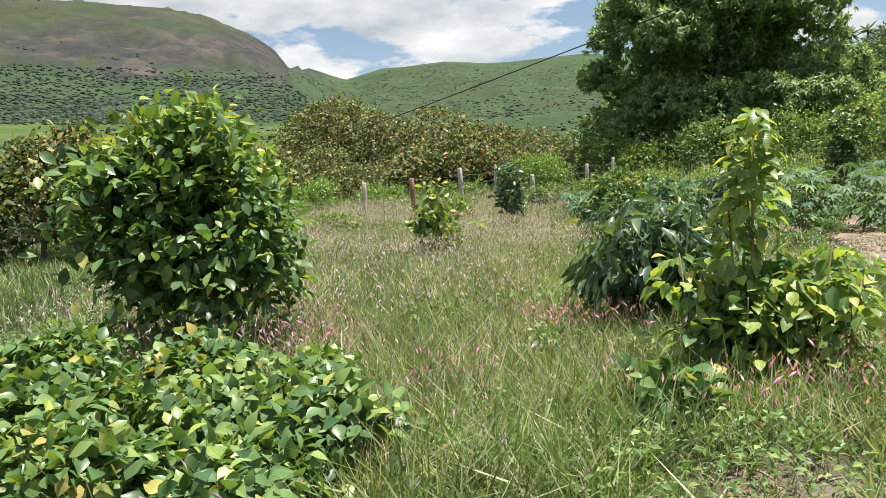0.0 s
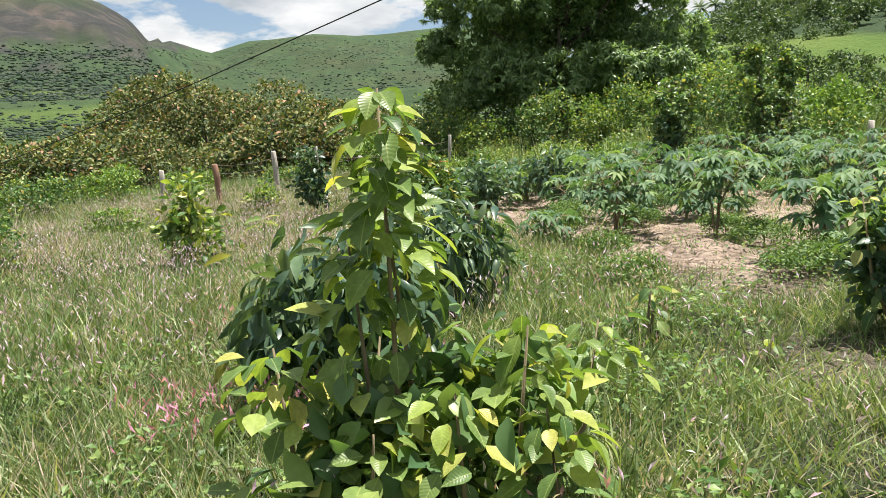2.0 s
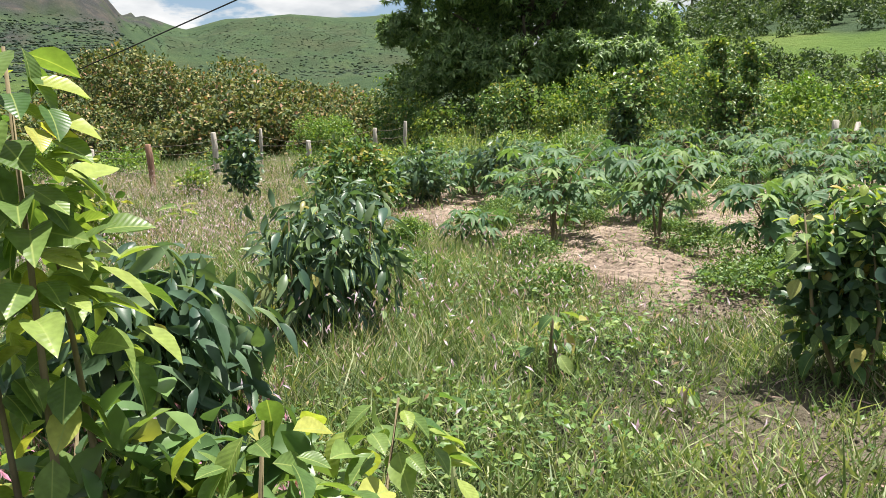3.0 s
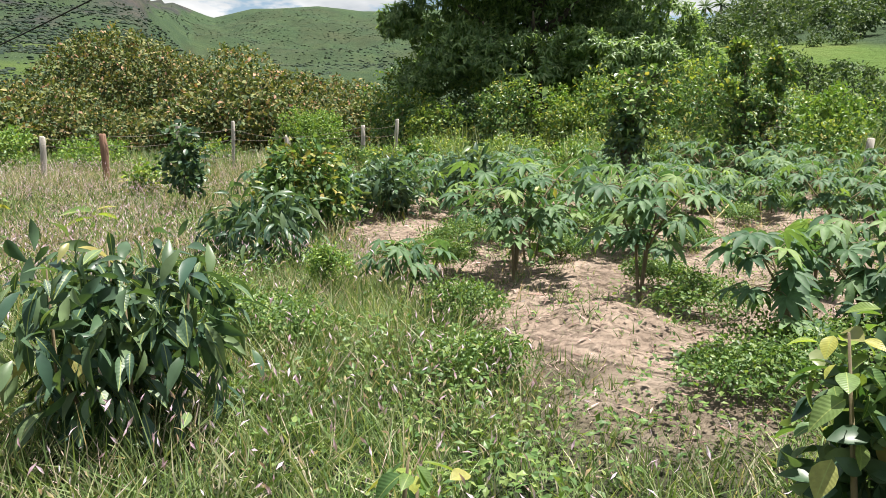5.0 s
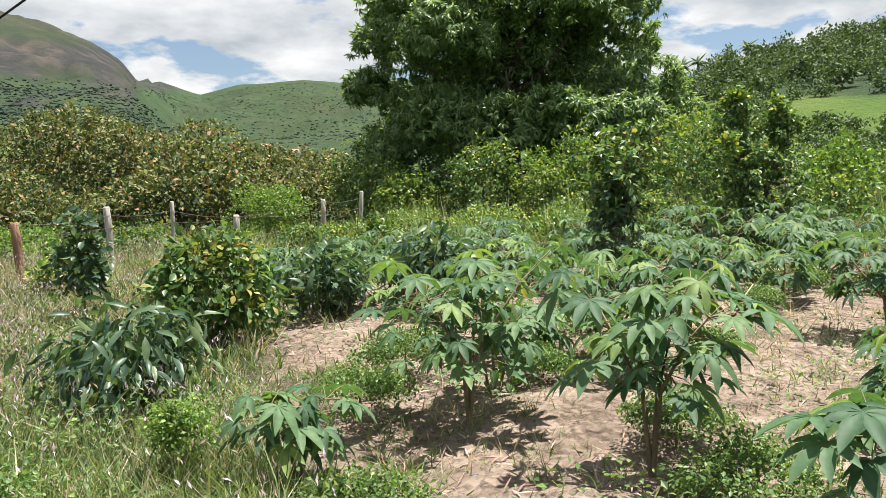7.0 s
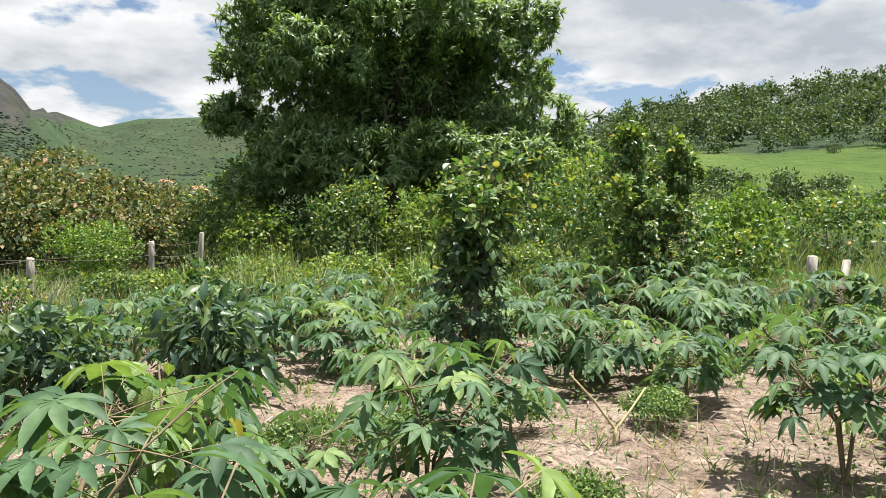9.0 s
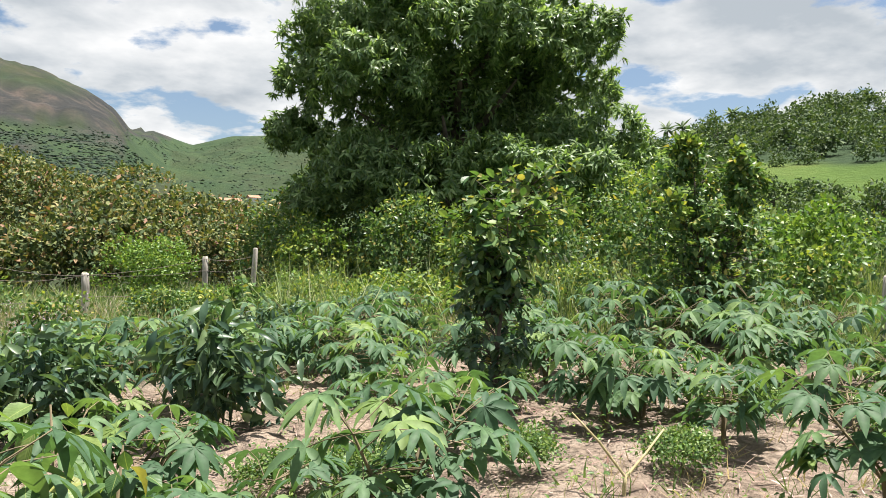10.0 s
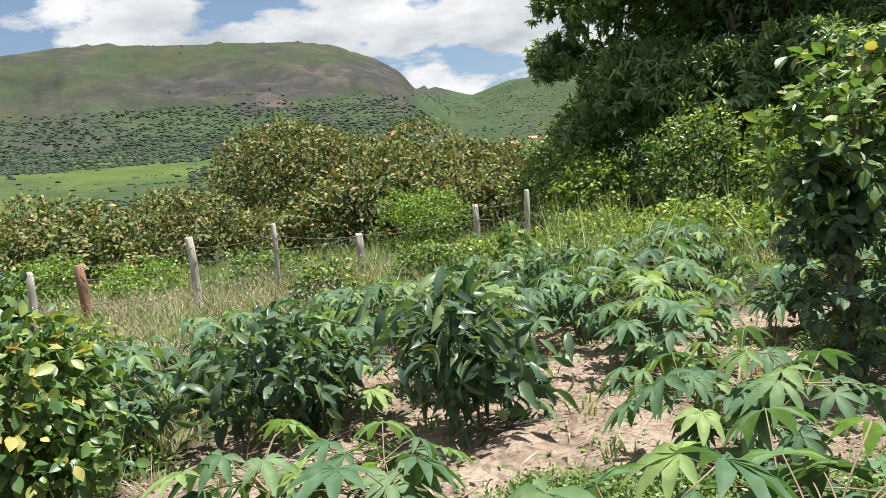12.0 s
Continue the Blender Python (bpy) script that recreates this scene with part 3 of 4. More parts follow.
def cassava(x, y, h, w, near=True, label="green cassava plant with palmate leaves on thin stems"):
    """Stems that fork, with long-stalked palmate leaves round their tops."""
    ob = root("cassava_plant", x, y, label, "cassava", "cassava plants in the field")
    n = 3 if w > 0.9 else 2
    pos, ways, ups, sizes = [], [], [], []
    wood = []
    for i in range(n):
        a = i * 2.1 + rng.random() * 2
        fork = np.array([math.cos(a) * 0.05, math.sin(a) * 0.05, h * 0.38])
        top = np.array([math.cos(a) * w * 0.3, math.sin(a) * w * 0.3, h * rng.uniform(0.72, 0.84)])
        wood.append(tube([(0, 0, -0.05), fork, (fork + top) / 2 + rng.normal(size=3) * 0.02, top], [0.016, 0.013, 0.010, 0.006], 5))
        for j in range(int(14 + 9 * w)):
            u = rng.uniform(0.15, 1.0) if j > 5 else 1.0
            p = fork * (1 - u) + top * u
            b = j * 2.4 + rng.random()
            elev = rng.uniform(-0.25, 0.85) if u > 0.7 else rng.uniform(-0.5, 0.3)
            d = np.array([math.cos(b) * math.cos(elev), math.sin(b) * math.cos(elev), math.sin(elev)])
            ln = w * rng.uniform(0.14, 0.33)
            q = p + d * ln
            q[2] = min(q[2], h)
            wood.append(tube([p, p + d * ln * 0.6 + [0, 0, 0.01], q], [0.0035, 0.003, 0.0025], 3))
            way = np.array([math.cos(b), math.sin(b), -0.1 - 0.45 * rng.random()])
            pos.append(q)
            ways.append(way)
            ups.append(np.array([math.cos(b) * 0.3, math.sin(b) * 0.3, 1.0]) + rng.normal(size=3) * 0.22)
            sizes.append(rng.uniform(0.14, 0.22) * (0.85 + 0.25 * w))
    part("stem", mesh("cassava_stem", *join(wood), M_STEM, True), ob)
    if near:
        for p, d, u, s in zip(pos, ways, ups, sizes):
            lf = part("leaf", CASSAVA_MESH[rng.integers(len(CASSAVA_MESH))], ob)
            wv = Vector(d).normalized()
            side = wv.cross(Vector(u)).normalized()
            lf.matrix_local = Matrix.Translation(p) @ Matrix((side, wv, side.cross(wv))).transposed().to_4x4() @ Matrix.Scale(s, 4)
    else:
        v, f = scatter(PALM_LOW, np.array(pos), np.array(ways), np.array(ups), np.array(sizes))
        part("foliage", mesh("cassava_foliage", v, f, M_CASSAVA), ob)
    return ob


def rosettes(center, radii, n, per, leaf, shape, low=-0.4, droop=0.55, bumps=0.2):
    """Whorls of long leaves that droop from the shoot ends over an uneven bough."""
    d = unit(n * 2)
    d = d[d[:, 2] > low][:n]
    ripple = 1 + bumps * (fbm(d[:, 0] * 2.2 + center[0], d[:, 1] * 2.2 + d[:, 2] * 1.7, 3, 3) - 0.5) * 2
    tip = np.array(center, float) + d * np.array(radii) * (ripple * rng.uniform(0.86, 1.03, len(d)))[:, None]
    k = len(d) * per
    out = np.repeat(d, per, 0)
    way = out * 0.45 + unit(k) * 0.95
    way[:, 2] -= droop
    pos = np.repeat(tip, per, 0) + unit(k) * leaf * 0.16
    return scatter(shape, pos, way, out * 0.9 + unit(k) * 0.3 + [0, 0, 0.55], leaf * rng.uniform(0.7, 1.2, k))


MANGO_LEAF = blade_shape([0.13, 0.11], 0.35, 0.3)


# tall mango tree beyond the field
def mango_tree(x, y):
    ob = root("mango_tree", x, y, "tall dense dark green mango tree with drooping leaf clusters", "tree")
    part("trunk", mesh("mango_trunk", *limbs(7.4, 4.8, 16, 0.36, 0.16, 9), M_BARK, True), ob)
    boughs = [(-2.6, -0.8, 7.6, 1.9), (-0.6, -1.2, 8.7, 2.0), (1.5, -0.6, 8.6, 1.9), (2.4, 0.2, 7.4, 1.6), (0.4, 1.8, 8.3, 2.2), (-3.5, 0.2, 6.2, 1.6), (-2.9, -2.2, 5.6, 1.5), (-0.2, -2.8, 6.9, 1.8), (2.0, -2.4, 6.6, 1.7), (3.2, -0.8, 5.8, 1.5), (-1.9, 2.0, 7.0, 2.0), (1.9, 2.2, 6.6, 2.0), (-3.4, 1.6, 4.6, 1.6), (3.6, 0.8, 4.6, 1.5), (3.1, -2.7, 4.3, 1.5), (4.6, -1.9, 3.3, 1.5), (2.0, -3.5, 3.0, 1.5), (0.4, -3.7, 3.1, 1.4), (-1.4, -3.1, 2.8, 1.5), (-3.0, -1.8, 3.2, 1.4), (-3.6, 0.2, 2.6, 1.3), (3.2, 1.6, 2.6, 1.8), (-1.0, 2.6, 3.4, 2.2), (0.8, 2.8, 5.0, 2.4)]
    pieces = []
    for bx, by, bz, br in boughs:
        pieces.append(rosettes((bx, by, bz), (br * 1.08, br * 1.08, br * 0.82), int(95 * br * br), 15, 0.235, MANGO_LEAF, -0.3, 0.55, 0.36))
        for k in range(4):
            a, e = rng.uniform(0, 6.28), rng.uniform(-0.2, 0.8)
            q = (bx + math.cos(a) * br * 0.85, by + math.sin(a) * br * 0.85, bz + br * 0.7 * e)
            pieces.append(rosettes(q, (br * 0.42, br * 0.42, br * 0.34), int(28 * br), 15, 0.235, MANGO_LEAF, -0.3, 0.6, 0.3))
    pieces.append(crown((0, 0.4, 5.2), (3.3, 3.0, 3.4), 700, 15, 0.3, LANCE_LOW, 14, 0.4, 0.8, -0.9, 0.4))
    part("crown", mesh("mango_crown", *join(pieces), M_MANGO), ob)
    return ob


mango_tree(14.85, 32.4)

# cashew trees behind the fence
for x, y, h, w, n, lab in ((0.7, 50.5, 7.2, 15.4, 3000, "wide dome of an old cashew tree with olive and browning leaves"), (8.6, 44.0, 4.2, 9.0, 1100, "low spreading cashew tree with browning leaves"), (-5.5, 41.0, 3.4, 7.0, 800, "low spreading cashew tree with browning leaves"), (-11.0, 44.0, 3.6, 8.0, 800, "low spreading cashew tree with browning leaves"), (-7.4, 18.6, 3.0, 3.8, 500, "small spreading cashew tree with a bent pale trunk"), (-4.2, 33.0, 2.5, 5.0, 500, "low spreading cashew tree with browning leaves"), (4.0, 39.0, 3.6, 8.0, 1100, "low spreading cashew tree with browning leaves"), (-1.6, 37.5, 2.6, 6.5, 800, "low spreading cashew tree with browning leaves"), (-9.0, 31.0, 2.2, 6.0, 600, "low spreading cashew tree with browning leaves"), (8.0, 37.0, 2.6, 5.0, 600, "low spreading cashew tree with browning leaves")):
    bush("cashew_tree", x, y, h, w, M_CASHEW, lab, OVAL if n < 600 else OVAL_LOW, 0.17 if h < 3.2 else 0.22, n, 12, "cashew trees", "tree", M_BARK, -0.3, None, 18, 0.2, -1)

# shrubs along the far fence
for x, y, h, w, mat, leaf, n, lab in ((10.9, 35.5, 3.7, 3.6, M_MID, 0.17, 420, "rounded glossy green shrub under the mango tree"), (6.2, 29.0, 1.75, 2.3, M_BRIGHT, 0.09, 420, "bright green fine-leaved shrub behind the fence"), (10.2, 28.6, 2.0, 2.2, M_LIME, 0.12, 240, "yellow-green shrub beside the fence"), (12.2, 27.6, 2.5, 2.8, M_MID, 0.13, 300, "leafy green shrub beside the fence"), (13.2, 26.4, 2.2, 2.2, M_LIME, 0.13, 240, "yellow-green shrub beside the fence"), (14.6, 25.6, 2.7, 3.0, M_MID, 0.13, 330, "leafy green shrub beside the fence"), (16.4, 24.2, 2.9, 3.0, M_MID, 0.13, 330, "leafy green shrub beside the fence"), (15.3, 28.8, 3.0, 3.0, M_BRIGHT, 0.13, 300, "bright green leafy shrub beside the fence"), (18.0, 27.0, 3.2, 3.6, M_MID, 0.14, 330, "leafy green shrub beside the fence"), (20.5, 27.0, 2.4, 3.4, M_MID, 0.13, 260, "leafy green shrub beside the fence"), (15.3, 20.6, 1.2, 2.6, M_MID, 0.12, 240, "low leafy green shrub at the field edge"), (18.2, 21.2, 2.1, 2.0, M_BRIGHT, 0.14, 180, "bright green young tree beside the fence posts"), (17.0, 20.4, 1.3, 2.0, M_MID, 0.12, 180, "low leafy green shrub at the field edge"), (21.5, 22.0, 2.0, 3.6, M_MID, 0.13, 260, "leafy green shrub beyond the fence"), (22.0, 18.5, 1.7, 3.0, M_MID, 0.13, 220, "leafy green shrub beyond the fence"), (9.4, 25.6, 0.9, 1.8, M_LIME, 0.10, 180, "low yellow-green shrub at the field edge"), (11.2, 24.8, 0.9, 2.0, M_LIME, 0.10, 180, "low yellow-green shrub at the field edge"), (13.0, 23.6, 1.0, 2.0, M_MID, 0.10, 180, "low leafy green shrub at the field edge"), (9.6, 31.0, 2.4, 3.0, M_MID, 0.13, 260, "leafy green shrub under the mango tree"), (12.6, 30.4, 2.8, 3.2, M_MID, 0.13, 280, "leafy green shrub under the mango tree"), (11.6, 33.0, 3.0, 3.0, M_MID, 0.14, 260, "leafy green shrub under the mango tree"), (7.9, 25.4, 0.7, 1.6, M_LIME, 0.09, 160, "low yellow-green shrub at the field edge"), (6.6, 24.6, 0.7, 1.4, M_MID, 0.09, 140, "low leafy green shrub at the field edge"), (5.2, 23.6, 0.7, 1.2, M_MID, 0.10, 120, "low leafy green shrub at the field edge"), (10.2, 23.4, 0.8, 1.8, M_LIME, 0.09, 170, "low yellow-green shrub at the field edge"), (12.0, 22.8, 0.8, 1.8, M_BRIGHT, 0.09, 170, "low bright green shrub at the field edge"), (14.2, 22.6, 1.1, 2.0, M_MID, 0.10, 180, "low leafy green shrub at the field edge"), (3.2, 26.8, 0.9, 2.0, M_MID, 0.10, 150, "low leafy green shrub behind the fence"), (0.4, 27.5, 1.0, 2.4, M_BRIGHT, 0.10, 170, "low bright green shrub behind the fence"), (-3.6, 26.0, 1.3, 2.6, M_MID, 0.11, 200, "leafy green shrub beyond the fence"), (-1.9, 27.6, 1.4, 2.2, M_BRIGHT, 0.10, 220, "bright green shrub beyond the fence"), (-2.6, 15.6, 1.15, 2.4, M_MID, 0.08, 380, "spreading small-leaved green shrub in the grass"), (-3.6, 14.2, 1.0, 2.0, M_MID, 0.08, 300, "spreading small-leaved green shrub in the grass"), (-5.0, 22.0, 1.4, 3.0, M_MID, 0.10, 300, "leafy green shrub beyond the grass"), (-1.0, 20.5, 0.5, 1.4, M_BRIGHT, 0.09, 120, "low bright green shrub in the grass"), (2.2, 21.2, 0.6, 0.9, M_LIME, 0.12, 60, "low yellow-green plant in the grass")):
    bush("shrub", x, y, h, w, mat, lab, OVAL_LOW, leaf, int(n * 1.25), 8, "shrubs along the fence", low=-0.9, bottom=0.0, lobes=13, tips=(M_LIME if mat is M_MID else M_BRIGHT, max(12, n // 6)))

def ragged_crown(path, spread, whorls, per, leaf, shape, droop=0.5):
    """Leaves in whorls on side shoots of uneven length up a leaning leader."""
    p = np.array(path, float)
    u = np.sort(rng.random(whorls))
    k = np.linspace(0, 1, len(p))
    base = np.stack([np.interp(u, k, p[:, i]) for i in range(3)], -1)
    reach = np.interp(u, k, spread) * rng.uniform(0.15, 1.15, whorls) * (0.65 + 0.7 * fbm(u * 9, u * 0 + leaf * 50, 4, 2))
    a = np.arange(whorls) * 2.4 + rng.normal(size=whorls) * 0.6
    tip = base + np.stack([np.cos(a) * reach, np.sin(a) * reach, reach * rng.uniform(-0.1, 0.7, whorls)], -1)
    n = whorls * per
    out = np.repeat(np.stack([np.cos(a), np.sin(a), 0.3 + 0 * a], -1), per, 0)
    way = out * 0.5 + unit(n)
    way[:, 2] -= droop
    leaves = scatter(shape, np.repeat(tip, per, 0) + unit(n) * leaf * 0.45, way, out * 0.4 + unit(n) * 0.4 + [0, 0, 0.8], leaf * rng.uniform(0.6, 1.25, n))
    twigs = join([tube([b, (b + e) / 2 + [0, 0, 0.02], e], [0.007, 0.005, 0.003], 3) for b, e in zip(base, tip)])
    return leaves, twigs


# slender tree with yellow tips, two leaders
ob = root("slender_tree", 14.4, 19.3, "slender leafy young tree with two yellow-tipped leaders", "tree")
one = ragged_crown([(0, 0, 0.3), (-0.2, 0, 1.2), (-0.3, 0.1, 2.1), (-0.35, 0.1, 2.85)], [0.8, 0.75, 0.5, 0.12], 230, 13, 0.12, OVAL_LOW)
two = ragged_crown([(0, 0, 0.3), (0.3, 0, 1.1), (0.45, -0.1, 1.9), (0.52, -0.1, 2.65)], [0.7, 0.65, 0.42, 0.1], 200, 13, 0.12, OVAL_LOW)
part("trunk", mesh("slender_trunk", *join([limbs(2.6, 0.5, 6, 0.04), one[1], two[1]]), M_BARK, True), ob)
part("crown", mesh("slender_crown", *join([one[0], two[0]]), M_MID), ob)
for tx, ty, tz in ((-0.34, 0.1, 2.75), (0.5, -0.1, 2.55), (-0.75, -0.3, 1.75)):
    part("shoot_tip", mesh("slender_tip", *crown((tx, ty, tz), (0.2, 0.2, 0.34), 24, 8, 0.11, OVAL, 5, -0.3), M_LIME), ob, "yellow new leaves")["kind"] = "stuff"

# slender dark tree standing in the field
ob = root("young_tree", 10.0, 16.6, "slender young tree with dark lower leaves and pale crown", "tree")
low_part = ragged_crown([(0, 0, 0.12), (0, 0, 0.6), (-0.02, 0, 1.1), (0, 0, 1.5)], [0.22, 0.36, 0.30, 0.24], 115, 8, 0.105, OVAL, 0.8)
high_part = ragged_crown([(0, 0, 1.0), (0.12, 0, 1.5), (0.25, 0, 1.95), (0.45, 0, 2.3)], [0.36, 0.5, 0.55, 0.25], 120, 8, 0.115, OVAL, 0.45)
spur = ragged_crown([(0, 0, 1.1), (-0.12, 0.1, 1.5), (-0.2, 0.1, 2.05)], [0.3, 0.34, 0.1], 55, 8, 0.11, OVAL, 0.5)
part("trunk", mesh("young_trunk", *join([limbs(2.0, 0.4, 5, 0.028), low_part[1], high_part[1], spur[1]]), M_BARK, True), ob)
part("lower_crown", mesh("young_lower", *low_part[0], M_DARK), ob, "dark drooping leaves")
part("crown", mesh("young_upper", *join([high_part[0], spur[0]]), M_MID), ob)

# bushes in the field and the grass
bush("bush", 4.65, 15.8, 1.3, 1.35, M_MID, "dense bush with rusty young leaves in the field", OVAL, 0.11, 230, 9, low=-0.8, upness=1.0, tips=(M_RUST, 30))
bush("bush", 4.0, 13.5, 0.85, 1.25, M_DARK, "dark bush with long drooping leaves in weeds", LANCE, 0.2, 95, 9, low=-0.8, droop=0.9)
bush("bush", 6.0, 17.0, 0.8, 1.3, M_DARK, "dark green bush with drooping leaves in the field", LONG, 0.19, 80, 9, low=-0.8, droop=0.5)
bush("bush", 7.5, 16.6, 0.92, 0.9, M_DARK, "dark green bush with drooping leaves in the field", LONG, 0.2, 75, 9, low=-0.8, droop=0.6)
bush("bush", 8.4, 20.3, 0.75, 1.0, M_DARK, "dark green bush with drooping leaves in the field", LANCE, 0.2, 60, 8, low=-0.8, droop=0.9)
bush("sapling", 0.8, 14.0, 1.3, 0.85, M_LIME, "small young tree with pale green leaves in grass", OVAL, 0.14, 75, 7, low=-0.9, category="sapling")
bush("sapling", 3.0, 18.4, 1.6, 0.7, M_DARK, "dark conical sapling in dry grass", OVAL, 0.12, 110, 7, low=-0.9, category="sapling")
bush("sapling", 8.1, 23.3, 0.9, 0.8, M_MID, "small leafy sapling at the field edge", OVAL, 0.13, 60, 7, low=-0.9, category="sapling")
bush("bush", -2.05, 7.7, 2.12, 1.95, M_GLOSSY, "tall dense glossy green bush with yellow young tips", OVAL, 0.14, 850, 8, low=-0.9, lobes=16, bottom=0.02, droop=0.2, upness=1.3, twig=0.75, tips=(M_LIME, 85))
for x, y, h, w in ((-2.1, 4.6, 0.55, 1.0), (-1.4, 4.4, 0.45, 0.9), (-0.8, 4.3, 0.42, 0.6), (-2.0, 3.9, 0.5, 0.9), (-1.25, 3.7, 0.36, 0.7), (-2.6, 5.6, 0.6, 1.0), (-1.6, 5.4, 0.5, 0.9), (-0.95, 5.2, 0.4, 0.6)):
    bush("vine_shrub", x, y, h, w, M_MID if h > 0.47 else M_GLOSSY, "low spreading shrub with broad green leaves", OVATE, 0.09, 140, 6, "low shrubs in the foreground", droop=0.15, upness=1.3, low=-0.3, tips=(M_LIME, 9))
leafy_plant("shrub", 1.8, 5.15, [(0, 0, 1.74, 0.06, 150, 0.2), (0.12, 0.08, 1.45, 0.12, 70, 0.22), (-0.06, 0.02, 1.2, 0.08, 60, 0.2), (-0.35, 0.05, 0.85, 0.1, 55, 0.3), (0.4, -0.05, 0.88, 0.1, 60, 0.3), (0.72, 0.1, 0.82, 0.12, 50, 0.26), (0.15, -0.3, 0.72, 0.1, 60, 0.28), (-0.1, 0.3, 0.8, 0.1, 45, 0.28), (-0.2, -0.3, 0.6, 0.1, 40, 0.25), (0.5, -0.3, 0.65, 0.1, 40, 0.25)], M_PALE_LEAF, "tall shrub with broad veined leaves and yellow young tips", ELLIPTIC, 0.15, droop=0.35, tip=M_LIME_LEAF, young_from=0.84, core=((0.1, 0, 0.4, 0.62, 0.4, 0.42, 120),), core_material=M_GLOSSY)
bush("bush", 1.75, 7.0, 1.0, 1.0, M_DARK, "dark bush with dense drooping leaves", LONG, 0.19, 150, 8, low=-0.85, droop=1.1)
bush("vine_shrub", 1.0, 4.6, 0.3, 0.6, M_MID, "low spreading shrub with broad green leaves", OVATE, 0.12, 40, 6, "low shrubs in the foreground", upness=1.2)
leafy_plant("shrub", 3.05, 8.9, [(0, 0, 1.0, 0.1, 75, 0.42), (0.25, 0.1, 0.92, 0.15, 60, 0.4), (-0.3, -0.05, 0.92, 0.12, 60, 0.4), (0.05, -0.25, 0.85, 0.15, 60, 0.38), (-0.05, 0.3, 0.9, 0.12, 45, 0.38)], M_DARK_LEAF, "dark bush of large drooping leaves in grass", LONG, 0.2, droop=0.8, core=((0, 0, 0.48, 0.6, 0.56, 0.46, 130),), core_material=M_DARK)
leafy_plant("shrub", 5.5, 6.5, [(0, 0, 1.12, 0.05, 80, 0.22), (0.2, 0.1, 1.0, 0.1, 70, 0.24), (-0.2, 0.05, 0.95, 0.1, 60, 0.2), (0, -0.2, 0.85, 0.1, 55, 0.2), (0.1, 0.25, 0.95, 0.1, 60, 0.22), (0.35, -0.1, 1.5, 0.1, 40, 0.16)], M_MID_LEAF, "dense glossy citrus-like shrub beside the path", ELLIPTIC, 0.12, core=((0.05, 0.05, 0.55, 0.34, 0.32, 0.55, 130),), core_material=M_DARK, droop=0.3, tip=M_LIME_LEAF)
leafy_plant("shrub", 6.8, 12.8, [(0, 0, 1.12, 0.08, 34, 0.2), (0.12, 0.1, 0.95, 0.1, 24, 0.2), (-0.15, 0, 0.9, 0.1, 24, 0.2)], M_MID_LEAF, "young shrub with broad olive-green leaves", OVATE, 0.16)
leafy_plant("seedling", 4.1, 7.4, [(0, 0, 0.42, 0.04, 14, 0.2), (0.05, 0, 0.3, 0.08, 8, 0.18)], M_MID_LEAF, "small citrus-like seedling in cut grass", ELLIPTIC, 0.14, "seedling", tip=M_LIME_LEAF)
leafy_plant("seedling", 4.45, 6.55, [(0, 0, 0.16, 0.04, 7, 0.07)], M_LIME_LEAF, "tiny yellow-green seedling in grass", OVAL, 0.09, "seedling")

NEAR = [(6.3, 12.0, 1.22, 1.25), (6.85, 10.55, 1.2, 1.05), (6.95, 8.85, 0.85, 0.8), (7.6, 8.95, 0.95, 0.95), (8.55, 10.5, 0.72, 0.7), (8.15, 13.2, 1.06, 1.15), (10.7, 12.7, 0.98, 1.1), (11.2, 15.9, 0.68, 1.2), (12.5, 16.1, 0.85, 1.4), (7.4, 13.6, 0.6, 0.9), (7.8, 12.2, 0.5, 0.7), (11.1, 14.6, 0.62, 0.8), (5.05, 11.3, 0.62, 0.6), (10.9, 17.3, 0.85, 1.0), (7.5, 18.2, 0.75, 1.4), (6.4, 17.4, 0.8, 1.2), (9.1, 17.8, 0.75, 1.4), (6.9, 14.4, 0.75, 1.1), (10.6, 15.5, 0.8, 1.1), (8.9, 15.3, 0.7, 1.1)]
for x, y, h, w in NEAR:
    cassava(x, y, h, w, True)
for x, y, h, w in ((13.0, 19.5, 0.95, 1.3), (13.95, 15.4, 0.7, 1.0), (9.5, 19.6, 0.8, 1.5), (4.6, 17.2, 0.8, 1.2), (8.3, 21.4, 0.75, 1.4), (8.5, 19.0, 0.7, 1.3), (10.4, 18.3, 0.7, 1.1), (12.2, 17.3, 1.1, 1.5), (13.5, 16.6, 1.0, 1.5), (15.0, 21.0, 1.0, 1.5), (13.0, 14.4, 0.8, 1.3), (5.0, 19.0, 0.7, 1.2), (14.2, 18.5, 0.95, 1.4), (11.6, 20.4, 0.85, 1.3), (12.2, 13.0, 0.7, 1.1), (11.4, 18.6, 0.8, 1.2), (9.4, 21.6, 0.7, 1.2), (6.6, 20.2, 0.7, 1.2), (5.6, 20.8, 0.6, 1.0), (10.3, 21.4, 0.8, 1.2), (14.5, 13.8, 0.8, 1.3), (12.6, 21.6, 0.8, 1.2), (15.3, 16.2, 0.9, 1.3), (7.5, 22.0, 0.6, 1.1)):
    cassava(x, y, h, w, False)

